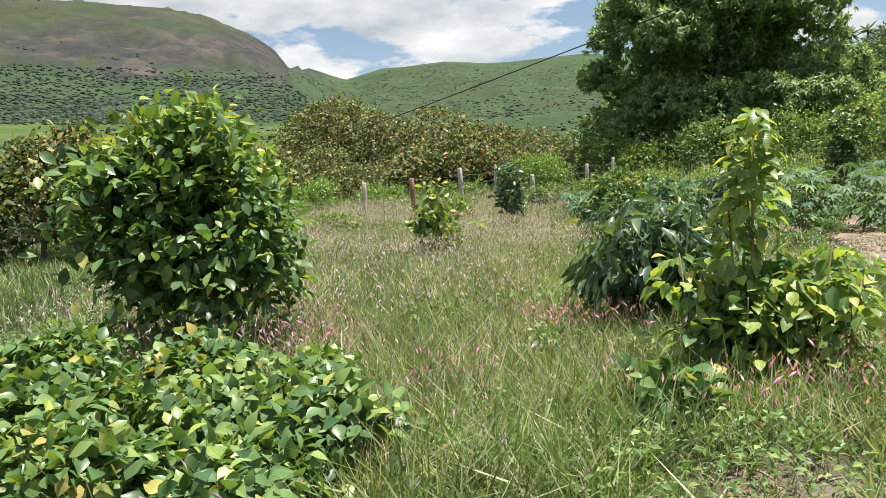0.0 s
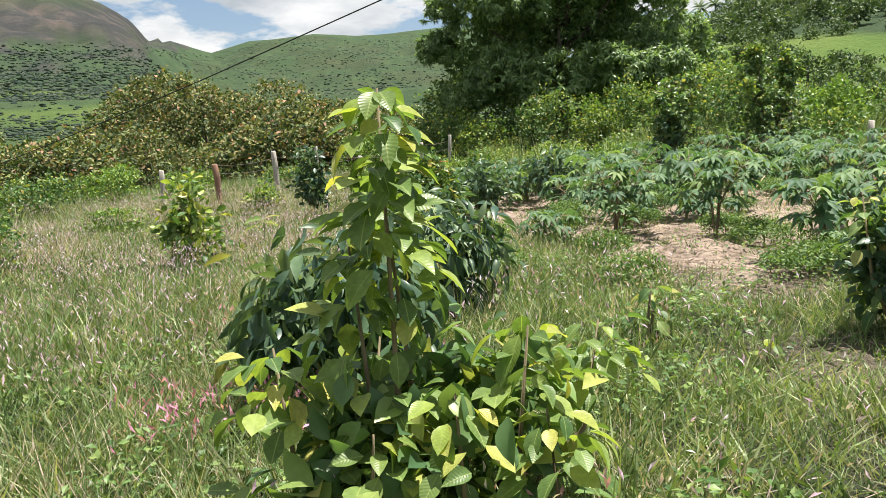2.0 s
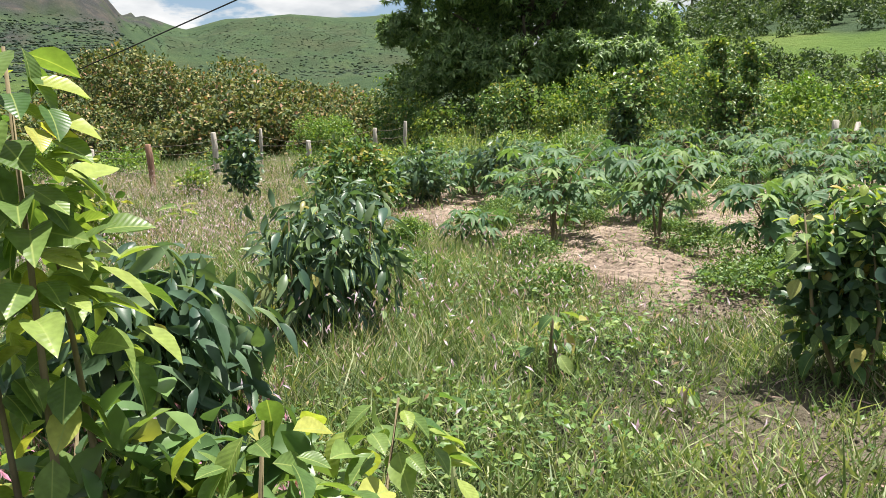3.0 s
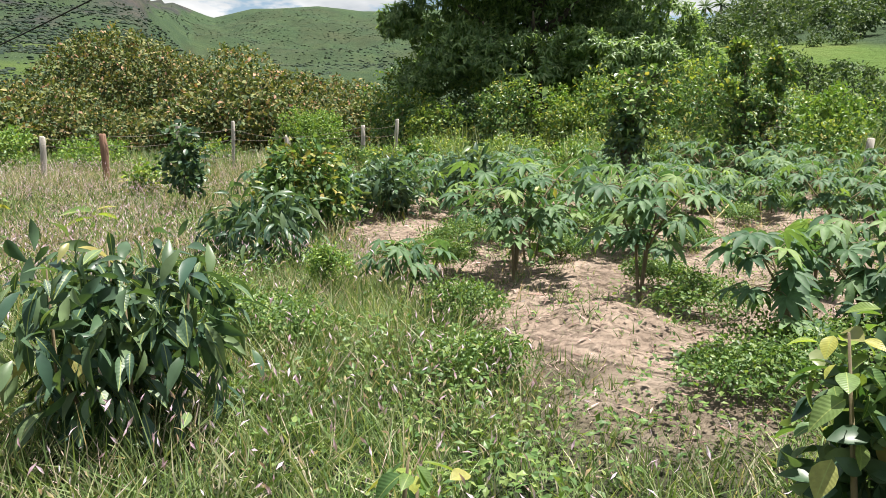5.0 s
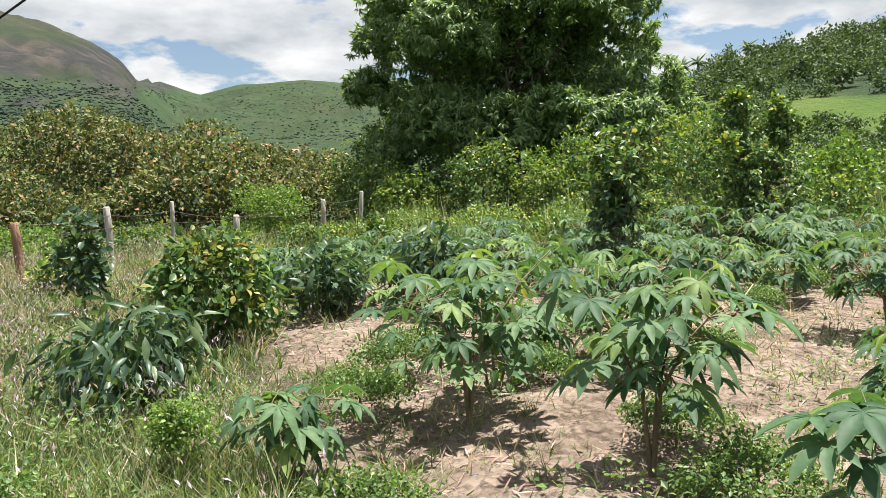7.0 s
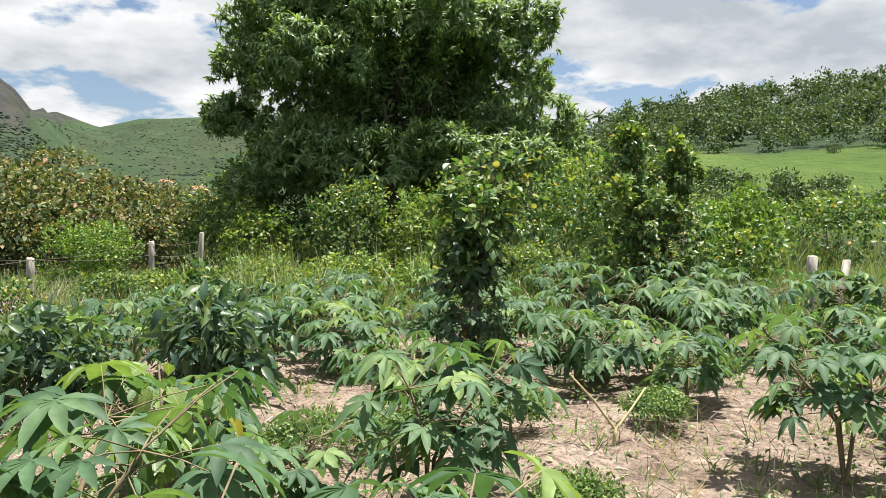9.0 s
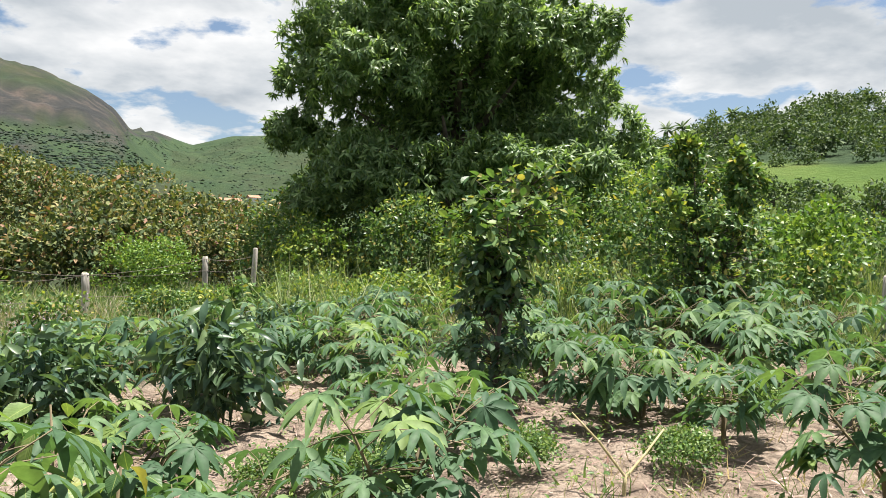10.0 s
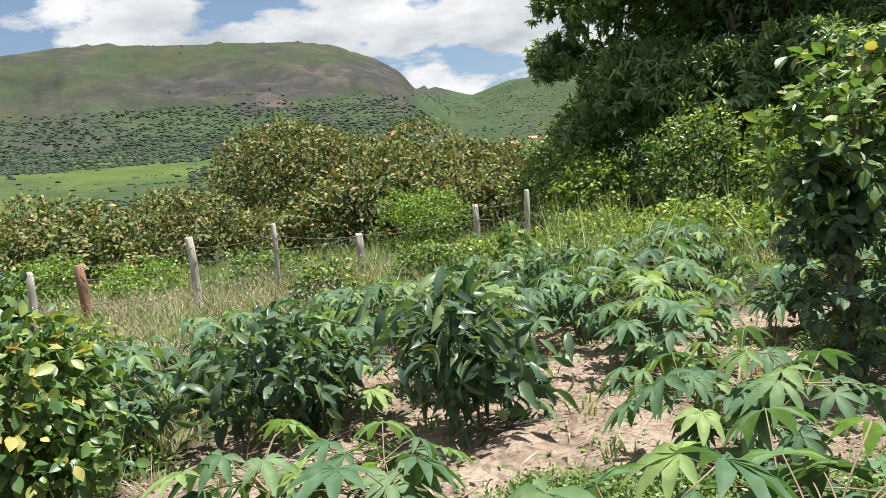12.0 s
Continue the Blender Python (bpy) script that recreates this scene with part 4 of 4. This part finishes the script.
for x, y, h, w, mat in ((3.75, 10.2, 0.4, 1.1, M_WEED), (3.3, 11.0, 0.4, 0.9, M_WEED), (5.3, 10.3, 0.36, 0.7, M_WEED), (5.0, 9.1, 0.25, 0.7, M_WEED), (4.45, 11.6, 0.5, 0.45, M_BRIGHT), (7.1, 10.0, 0.35, 0.8, M_WEED), (5.6, 12.4, 0.4, 0.8, M_WEED), (6.2, 13.4, 0.4, 0.9, M_WEED), (7.2, 12.9, 0.3, 0.6, M_WEED), (8.4, 14.6, 0.32, 0.7, M_WEED), (9.3, 14.4, 0.3, 0.6, M_WEED), (10.4, 14.1, 0.26, 0.6, M_WEED), (11.8, 15.2, 0.35, 0.8, M_WEED), (8.9, 12.9, 0.25, 0.6, M_WEED), (7.9, 14.9, 0.3, 0.7, M_WEED), (10.2, 17.0, 0.35, 0.8, M_WEED), (12.6, 14.6, 0.3, 0.8, M_WEED), (6.9, 8.7, 0.32, 0.9, M_WEED), (6.35, 8.4, 0.26, 0.8, M_WEED), (7.6, 8.6, 0.35, 0.9, M_WEED), (7.3, 11.0, 0.3, 0.7, M_WEED)):
    bush("herb_clump", x, y, h, w, mat, "low clump of small-leaved green weeds on soil", OVAL_LOW, 0.032, int(480 * w), 9, "weed clumps in the field", category="weed", low=-0.2, bottom=0.0, upness=0.8, twig=1.1)

# banana-like young plant in the dry grass
leafy_plant("broadleaf_plant", 1.9, 16.4, [(0, 0, 0.35, 0.05, 6, 0.05)], M_LIME_LEAF, "low plant with long yellow-green leaves in dry grass", blade_shape([0.09, 0.12, 0.11, 0.07], 0.35, 0.4), 0.55, "plant", droop=0.0)


# ---- fence ----
def post(x, y, h, r, lean, material, label):
    z = floor_at(x, y)
    pts = [(0, 0, -0.3), (lean[0] * 0.3, lean[1] * 0.3, h * 0.3), (lean[0] * 0.7 + 0.01, lean[1] * 0.7, h * 0.7), (lean[0], lean[1], h - 0.02), (lean[0], lean[1], h)]
    v, f = tube(pts, [r, r * 0.95, r * 1.05, r * 0.98, r * 0.72], 9)
    v = v + rng.normal(size=v.shape) * r * 0.06
    ob = new("fence_post", mesh("fence_post", v, f, material, True))
    ob.matrix_world = pose(x, y, z)
    return tagged(ob, label, "fence post", "fence posts")


POSTS = [(-0.25, 24.5, 1.15, 0.065, (0, 0), M_POST, "short grey weathered wooden fence post"), (1.2, 23.6, 1.2, 0.075, (-0.08, 0), M_REDPOST, "reddish rough wooden fence post"), (2.72, 24.4, 1.38, 0.07, (-0.05, 0), M_POST, "pale grey weathered wooden fence post"), (3.9, 25.2, 1.4, 0.045, (0.02, 0), M_POST, "thin grey wooden fence post"), (5.3, 26.0, 1.0, 0.07, (0, 0), M_POST, "short grey wooden fence post"), (7.5, 27.2, 1.25, 0.06, (0.02, 0), M_POST, "pale grey weathered wooden fence post"), (8.5, 27.6, 1.4, 0.055, (0.1, 0), M_POST, "leaning grey wooden fence post"), (15.6, 20.0, 1.35, 0.06, (0.05, 0), M_POST, "grey weathered wooden fence post"), (15.44, 17.2, 1.05, 0.065, (0.12, 0.05), M_POST, "grey weathered wooden fence post"), (15.55, 16.92, 1.0, 0.055, (0.4, 0.1), M_POST, "steeply leaning grey wooden prop post")]
for row in POSTS:
    post(*row)
for k, zz in enumerate((0.55, 0.95, 1.2)):
    pts = []
    for x, y, h, *_ in POSTS[:7]:
        pts.append((x, y - 0.07, floor_at(x, y) + min(zz, h - 0.05)))
    fine = []
    for a, b in zip(pts, pts[1:]):
        fine += [np.array(a) * (1 - u) + np.array(b) * u - [0, 0, 0.06 * math.sin(math.pi * u)] for u in (0, 0.25, 0.5, 0.75)]
    tagged(new("fence_wire", mesh("fence_wire", *tube(fine + [np.array(pts[-1])], [0.004] * (len(fine) + 1), 4), M_WIRE, True)), "thin rusty wire strung along the fence posts", "fence wire", "fence wires")

# overhead cable
c0, cd = np.array([1.1, 17.58, 2.83]), np.array([-0.5717, 0.8059, -0.1538])
line = [c0 + cd * s + [0, 0, 0.0012 * (s + 2) ** 2 * (1 if s > 0 else 0.2)] for s in np.linspace(-26, 16.5, 24)]
tagged(new("overhead_cable", mesh("overhead_cable", *tube(line, [0.011] * 24, 5), M_CABLE, True)), "black cable slanting over the field", "cable")
top = line[0]
t_z = floor_at(top[0], top[1])
ob = new("cable_post", mesh("cable_post", *tube([(0, 0, -0.3), (0, 0, (top[2] - t_z) * 0.5), (0, 0, top[2] - t_z + 0.05)], [0.09, 0.08, 0.07], 8), M_POST, True))
ob.matrix_world = pose(top[0], top[1], t_z)
tagged(ob, "tall grey wooden post that carries the cable", "post")

# forked dry cassava stick in the soil
v, f = join([tube([(0, 0, -0.05), (0, 0, 0.06), (0.01, 0, 0.12)], [0.012, 0.012, 0.011], 6), tube([(0.01, 0, 0.11), (-0.14, 0.05, 0.32), (-0.3, 0.1, 0.5)], [0.010, 0.009, 0.006], 6), tube([(0.01, 0, 0.11), (0.17, 0.05, 0.22), (0.34, 0.1, 0.36)], [0.010, 0.008, 0.006], 6)])
ob = new("forked_stick", mesh("forked_stick", v, f, rough_material("pale_stick", (0.3, 0.25, 0.12), (0.5, 0.43, 0.25), 20), True))
ob.matrix_world = pose(9.75, 13.75, floor_at(9.75, 13.75))
tagged(ob, "pale dry forked stick standing in bare soil", "stick")

# ---- wooded hill and far woods ----
def hill_tree(x, y, h, w):
    return bush("hill_tree", x, y, h, w, M_FARTREE, "rounded green tree on the grassy hillside", OVAL_LOW, 0.8, 50, 7, "trees on the hillside", "tree", M_BARK, -0.5, None, 8, 0.2, 0.05)


made = [hill_tree(90, 120, 7, 9), hill_tree(105, 118, 5, 7), hill_tree(96, 104, 4, 6.5)]
ridge = []
placed = 0
while placed < 560:
    az, rr = radians(rng.uniform(27, 64)), rng.uniform(58, 205)
    x, y = CX + rr * math.sin(az), CY + rr * math.cos(az)
    far = rr > 116
    dens = fbm(np.array([x * 0.02]), np.array([y * 0.02]), 21)[0] + (0.25 if far else -0.08)
    if dens < 0.47:
        continue
    s = rng.uniform(0.3, 0.8) * (0.45 + rr / 300)
    placed += 1
    if far:
        w, h = 8.5 * s, 6.5 * s
        ridge.append(crown((x, y, floor_at(x, y) + h * 0.45), (w * 0.55, w * 0.55, h * 0.6), 30, 7, 0.85 * s + 0.15, OVAL_LOW, 7, 0.2, 0.5, -0.7))
        continue
    m = Matrix.Translation((x, y, floor_at(x, y) - 0.3)) @ pose(0, 0, 0, 0, 0, rng.uniform(0, 360)) @ Matrix.Diagonal((s, s, s, 1))
    copy_thing(made[placed % 3], m)
tagged(new("ridge_woods", mesh("ridge_woods", *join(ridge), M_FARTREE)), "dense green woods over the crest of the hill", "woods", kind="stuff")


def palm_tree(x, y, h):
    ob = root("palm_tree", x, y, "slender palm tree on the hill crest", "palm", "palms on the hill")
    part("trunk", mesh("palm_trunk", *tube([(0, 0, -0.3), (0.2, 0, h * 0.5), (0.1, 0, h)], [0.28, 0.22, 0.2], 7), M_POST, True), ob)
    n = 22
    a, e = np.arange(n) * 2.4, rng.uniform(-0.3, 1.3, n)
    way = np.stack([np.cos(a) * np.cos(e), np.sin(a) * np.cos(e), np.sin(e)], -1)
    pos = np.repeat(np.array([[0.1, 0, h]]), n, 0)
    v, f = scatter(blade_shape([0.10, 0.15, 0.13, 0.07], 0.5, -0.5), pos, way, np.tile([[0.01, 0.01, 1.0]], (n, 1)), rng.uniform(1.8, 2.8, n))
    part("frond_crown", mesh("palm_fronds", v, f, M_FARTREE), ob)


for az, rr, h in ((32.9, 168, 4.5), (34.0, 175, 5.5), (35.0, 180, 5), (38.2, 188, 5)):
    palm_tree(CX + rr * math.sin(radians(az)), CY + rr * math.cos(radians(az)), h)

n = 90000
az, rr = rng.uniform(-39.9, 33, n), np.exp(rng.uniform(math.log(75), math.log(2300), n))
x, y = CX + rr * np.sin(np.radians(az)), CY + rr * np.cos(np.radians(az))
z = ground_sheet(az, rr)
el = np.degrees(np.arctan2(z, rr))
want = 0.6 * fbm(x * 0.005, y * 0.005, 31) + 0.4 * fbm(x * 0.03, y * 0.03, 33) + rng.normal(size=n) * 0.05 + np.where((az < -2) & (el > 4.6) & (el < 8.0), 0.2, 0) - np.where((az < -2) & (rr > 1000), 0.22, 0) - np.where((az < -20) & (rr < 300), 0.07, 0)
keep = want > 0.5
x, y, z, rr = x[keep], y[keep], z[keep], rr[keep]
size = rng.uniform(0.6, 1.9, len(x)) * np.clip(rr / 600, 0.35, 1.1)
ico = bmesh.new()
bmesh.ops.create_icosphere(ico, subdivisions=1, radius=1.0)
iv = np.array([v.co[:] for v in ico.verts])
ifc = np.array([[v.index for v in f.verts] for f in ico.faces])
ico.free()
v = iv[None] * (1 + 0.35 * rng.normal(size=(len(x), len(iv), 1))) * size[:, None, None] * [1.25, 1.25, 0.6] + np.stack([x, y, z + size * 0.1], -1)[:, None]
f = ifc[None] + (np.arange(len(x)) * len(iv))[:, None, None]
tagged(new("far_woods", mesh("far_woods", v.reshape(-1, 3), f.reshape(-1, 3), M_WOODS, True)), "scattered green trees and woods over the far slopes", "woods", kind="stuff")

# small white farm houses far down the valley
M_WALL = rough_material("whitewash", (0.62, 0.60, 0.56), (0.80, 0.78, 0.74), 0.8)
M_TILE = rough_material("clay_tile", (0.30, 0.14, 0.09), (0.42, 0.23, 0.15), 0.8)
for az, rr, w in ((2.6, 620, 16), (4.2, 640, 9), (6.3, 600, 10)):
    x, y = CX + rr * math.sin(radians(az)), CY + rr * math.cos(radians(az))
    ob = root("farm_house", x, y, "small whitewashed farm house with a tiled roof", "house", "far houses", 20)
    h, d = 3.2, 7.0
    box = np.array([(sx * w / 2, sy * d / 2, zz) for zz in (-2, h) for sx, sy in ((-1, -1), (1, -1), (1, 1), (-1, 1))])
    part("wall", mesh("house_wall", box, [(0, 1, 5, 4), (1, 2, 6, 5), (2, 3, 7, 6), (3, 0, 4, 7)], M_WALL), ob)
    rf = np.array([(-w * 0.54, -d * 0.58, h - 0.1), (w * 0.54, -d * 0.58, h - 0.1), (w * 0.54, d * 0.58, h - 0.1), (-w * 0.54, d * 0.58, h - 0.1), (-w * 0.54, 0, h + 2), (w * 0.54, 0, h + 2)])
    part("roof", mesh("house_roof", rf, [(0, 1, 5), (0, 5, 4), (2, 3, 4), (2, 4, 5), (1, 2, 5), (3, 0, 4), (0, 3, 2), (0, 2, 1)], M_TILE), ob)

# ---- grass, weeds and litter ----
WALK = [(-0.7, 0.5), (1.2, 2.4), (2.3, 3.4), (3.5, 4.8), (4.2, 6.4), (5.1, 7.6), (6.8, 9.4), (7.4, 9.7), (7.7, 11.3)]


def from_walk(x, y):
    best = np.full_like(x, 1e9)
    for (ax, ay), (bx, by) in zip(WALK, WALK[1:]):
        dx, dy = bx - ax, by - ay
        u = np.clip(((x - ax) * dx + (y - ay) * dy) / (dx * dx + dy * dy), 0, 1)
        best = np.minimum(best, np.hypot(x - ax - u * dx, y - ay - u * dy))
    return best


def spots(n, box, share):
    """Random places in the box, kept by a share between 0 and 1."""
    x, y = rng.uniform(box[0], box[2], n), rng.uniform(box[1], box[3], n)
    k = rng.random(n) < share(x, y)
    return x[k], y[k]


def grass(name, x, y, h, wide, material, label, lean=0.35):
    n = len(x)
    c = rng.integers(0, n, n // 11)
    j = np.repeat(c, 11)[:n]
    near = rng.random(len(j)) < 0.7
    k = np.arange(len(j))
    x, y = np.where(near, x[j] + rng.normal(size=len(j)) * 0.045, x[k]), np.where(near, y[j] + rng.normal(size=len(j)) * 0.045, y[k])
    h = np.where(near, h[j] * rng.uniform(0.7, 1.3, len(j)), h[k])
    wide = wide[k]
    n = len(x)
    z = height(x, y) - 0.02
    a = rng.uniform(0, 2 * np.pi, n)
    t = rng.normal(size=(n, 2)) * lean
    way = np.stack([t[:, 0], t[:, 1], np.ones(n)], -1)
    up = np.stack([np.cos(a), np.sin(a), np.zeros(n)], -1)
    sv = np.array([(-1, 0, 0), (1, 0, 0), (-0.8, 0.5, -0.06), (0.8, 0.5, -0.06), (0, 1, -0.34)], float)
    sf = np.array([(0, 1, 3), (0, 3, 2), (2, 3, 4)])
    way /= np.linalg.norm(way, axis=1, keepdims=True)
    side = np.cross(way, up)
    side /= np.linalg.norm(side, axis=1, keepdims=True)
    nor = np.cross(side, way)
    h, wide = h[:, None, None], np.broadcast_to(wide, (n,))[:, None, None]
    v = np.stack([x, y, z], -1)[:, None] + wide * sv[None, :, :1] * side[:, None] + h * (sv[None, :, 1:2] * way[:, None] + sv[None, :, 2:] * nor[:, None])
    f = sf[None] + (np.arange(n) * 5)[:, None, None]
    return tagged(new(name, mesh(name, v.reshape(-1, 3), f.reshape(-1, 3), material)), label, "grass", kind="stuff")


def turf_share(x, y):
    return np.clip(1.05 - 0.95 * soil_share(x, y), 0.0, 1) * np.clip(0.35 + 1.3 * fbm(x * 0.8, y * 0.8, 41), 0, 1)


def tall(x, y):
    """Blade height: short by the path and in the field, tall along the fence."""
    base = 0.14 + 0.30 * fbm(x * 0.45, y * 0.45, 44)
    base = base * np.clip(0.45 + 0.25 * from_walk(x, y), 0.5, 1.0)
    base = base + 0.45 * np.clip((y - 20) / 6, 0, 1) * fbm(x * 0.3, y * 0.3, 45)
    return base * np.where(soil_share(x, y) > 0.3, 0.55, 1.0)


x, y = spots(300000, (-4, 1.5, 13, 14), lambda x, y: turf_share(x, y) * np.clip(1.25 - from_walk(x, y) / 7, 0.12, 1))
grass("grass", x, y, tall(x, y) * rng.uniform(0.5, 1.3, len(x)), rng.uniform(0.0025, 0.0055, len(x)), M_GRASS, "long green grass beside the path", 0.6)
x, y = spots(130000, (-9, 8, 22, 34), lambda x, y: turf_share(x, y) * np.where(from_walk(x, y) < 3, 0, 1))
grass("grass", x, y, tall(x, y) * rng.uniform(0.6, 1.35, len(x)), rng.uniform(0.006, 0.012, len(x)), M_GRASS, "tall green grass round the field and fence", 0.45)
x, y = spots(80000, (-4, 1.5, 14, 27), lambda x, y: np.clip(turf_share(x, y) + 0.12, 0, 1) * np.clip(fbm(x * 0.6, y * 0.6, 47) * 3.2 - 0.95, 0, 1))
grass("dry_grass", x, y, tall(x, y) * rng.uniform(0.6, 1.3, len(x)), rng.uniform(0.002, 0.005, len(x)), M_DRY, "dry straw-coloured grass among the green", 0.6)

x, y = spots(70000, (-4, 1.5, 9, 13), lambda x, y: np.clip(fbm(x * 0.7, y * 0.7, 48) * 4 - 1.6, 0, 1) * (soil_share(x, y) < 0.5) * np.clip(1.3 - from_walk(x, y) / 5, 0.05, 1))
grass("broad_grass", x, y, (0.12 + 0.9 * tall(x, y)) * rng.uniform(0.6, 1.3, len(x)), rng.uniform(0.004, 0.008, len(x)), M_BLADE, "tufts of broad bright green grass beside the path", 0.75)
x, y = spots(30000, (8, 20.5, 24, 27), lambda x, y: np.clip(fbm(x * 0.9, y * 0.9, 49) * 5 - 2.5, 0, 1))
grass("tall_grass", x, y, rng.uniform(0.5, 1.25, len(x)), rng.uniform(0.006, 0.012, len(x)), M_BLADE, "tall green grass in stands along the far fence", 0.2)
x, y = spots(40000, (14.5, 13, 26, 22), lambda x, y: np.clip(fbm(x * 0.6, y * 0.6, 50) * 3 - 0.9, 0, 1))
grass("tall_grass", x, y, rng.uniform(0.25, 0.7, len(x)), rng.uniform(0.006, 0.011, len(x)), M_BLADE, "tall green grass under the leaning fence posts", 0.35)

# feathery seed heads, pale and pink
x, y = spots(60000, (-4, 3, 5.5, 25), lambda x, y: np.clip(fbm(x * 0.5, y * 0.5, 51) * 3.4 - 1.2, 0, 1) * np.clip((y - 4) / 8, 0.12, 1) * (soil_share(x, y) < 0.3))
zz = height(x, y) + 0.2 + tall(x, y) * rng.uniform(0.3, 1.0, len(x))
v, f = scatter(LANCE_LOW, np.stack([x, y, zz], -1), np.stack([rng.normal(size=len(x)) * 0.6, rng.normal(size=len(x)) * 0.6, np.ones(len(x))], -1), unit(len(x)), rng.uniform(0.02, 0.06, len(x)))
tagged(new("seed_heads", mesh("seed_heads", v, f, M_SEED)), "pale fluffy seed heads over the grass", "grass", kind="stuff")
x, y = spots(9000, (-1.5, 3.5, 2.5, 9), lambda x, y: np.clip(fbm(x * 0.9, y * 0.9, 57) * 5 - 2.7, 0, 1))
zz = height(x, y) + 0.1 + tall(x, y) * rng.uniform(0.3, 0.9, len(x))
v, f = scatter(LANCE_LOW, np.stack([x, y, zz], -1), np.stack([rng.normal(size=len(x)) * 0.6, rng.normal(size=len(x)) * 0.6, np.ones(len(x))], -1), unit(len(x)), rng.uniform(0.03, 0.07, len(x)))
tagged(new("pink_seed_heads", mesh("pink_seed_heads", v, f, M_PINK)), "pinkish seed heads in the short grass", "grass", kind="stuff")

# leafy weeds in patches
x, y = spots(260000, (-4, 3, 16, 23), lambda x, y: np.clip(fbm(x * 1.1, y * 1.1, 61) * 4.5 - 1.75, 0, 1) * (1 - 0.65 * soil_share(x, y)) * np.clip(1.25 - from_walk(x, y) / 9, 0.25, 1))
zz = height(x, y) + rng.uniform(0.0, 0.30, len(x)) * np.clip(fbm(x * 1.1, y * 1.1, 61) * 4.2 - 1.8, 0.1, 1)
d = unit(len(x))
d[:, 2] = np.abs(d[:, 2]) * 0.6
up = unit(len(x)) * 0.5 + [0, 0, 1]
v, f = scatter(OVAL_LOW, np.stack([x, y, zz], -1), d, up, rng.uniform(0.025, 0.065, len(x)))
tagged(new("weeds", mesh("weeds", v, f, M_WEED)), "low leafy green weeds over the soil", "weeds", kind="stuff")

# dry litter on the soil
x, y = spots(26000, (0, 2.5, 14, 19), lambda x, y: np.clip(soil_share(x, y) + 0.1, 0, 1) * np.clip(fbm(x * 1.3, y * 1.3, 71) * 2.5 - 0.6, 0, 1))
d = unit(len(x))
d[:, 2] *= 0.12
v, f = scatter(blade_shape([0.04], 0.1, 0.2), np.stack([x, y, height(x, y) + 0.012], -1), d, unit(len(x)) * 0.3 + [0, 0, 1], rng.uniform(0.05, 0.20, len(x)))
tagged(new("plant_litter", mesh("plant_litter", v, f, M_LITTER)), "dry stalks and dead leaves strewn on soil", "litter", kind="stuff")
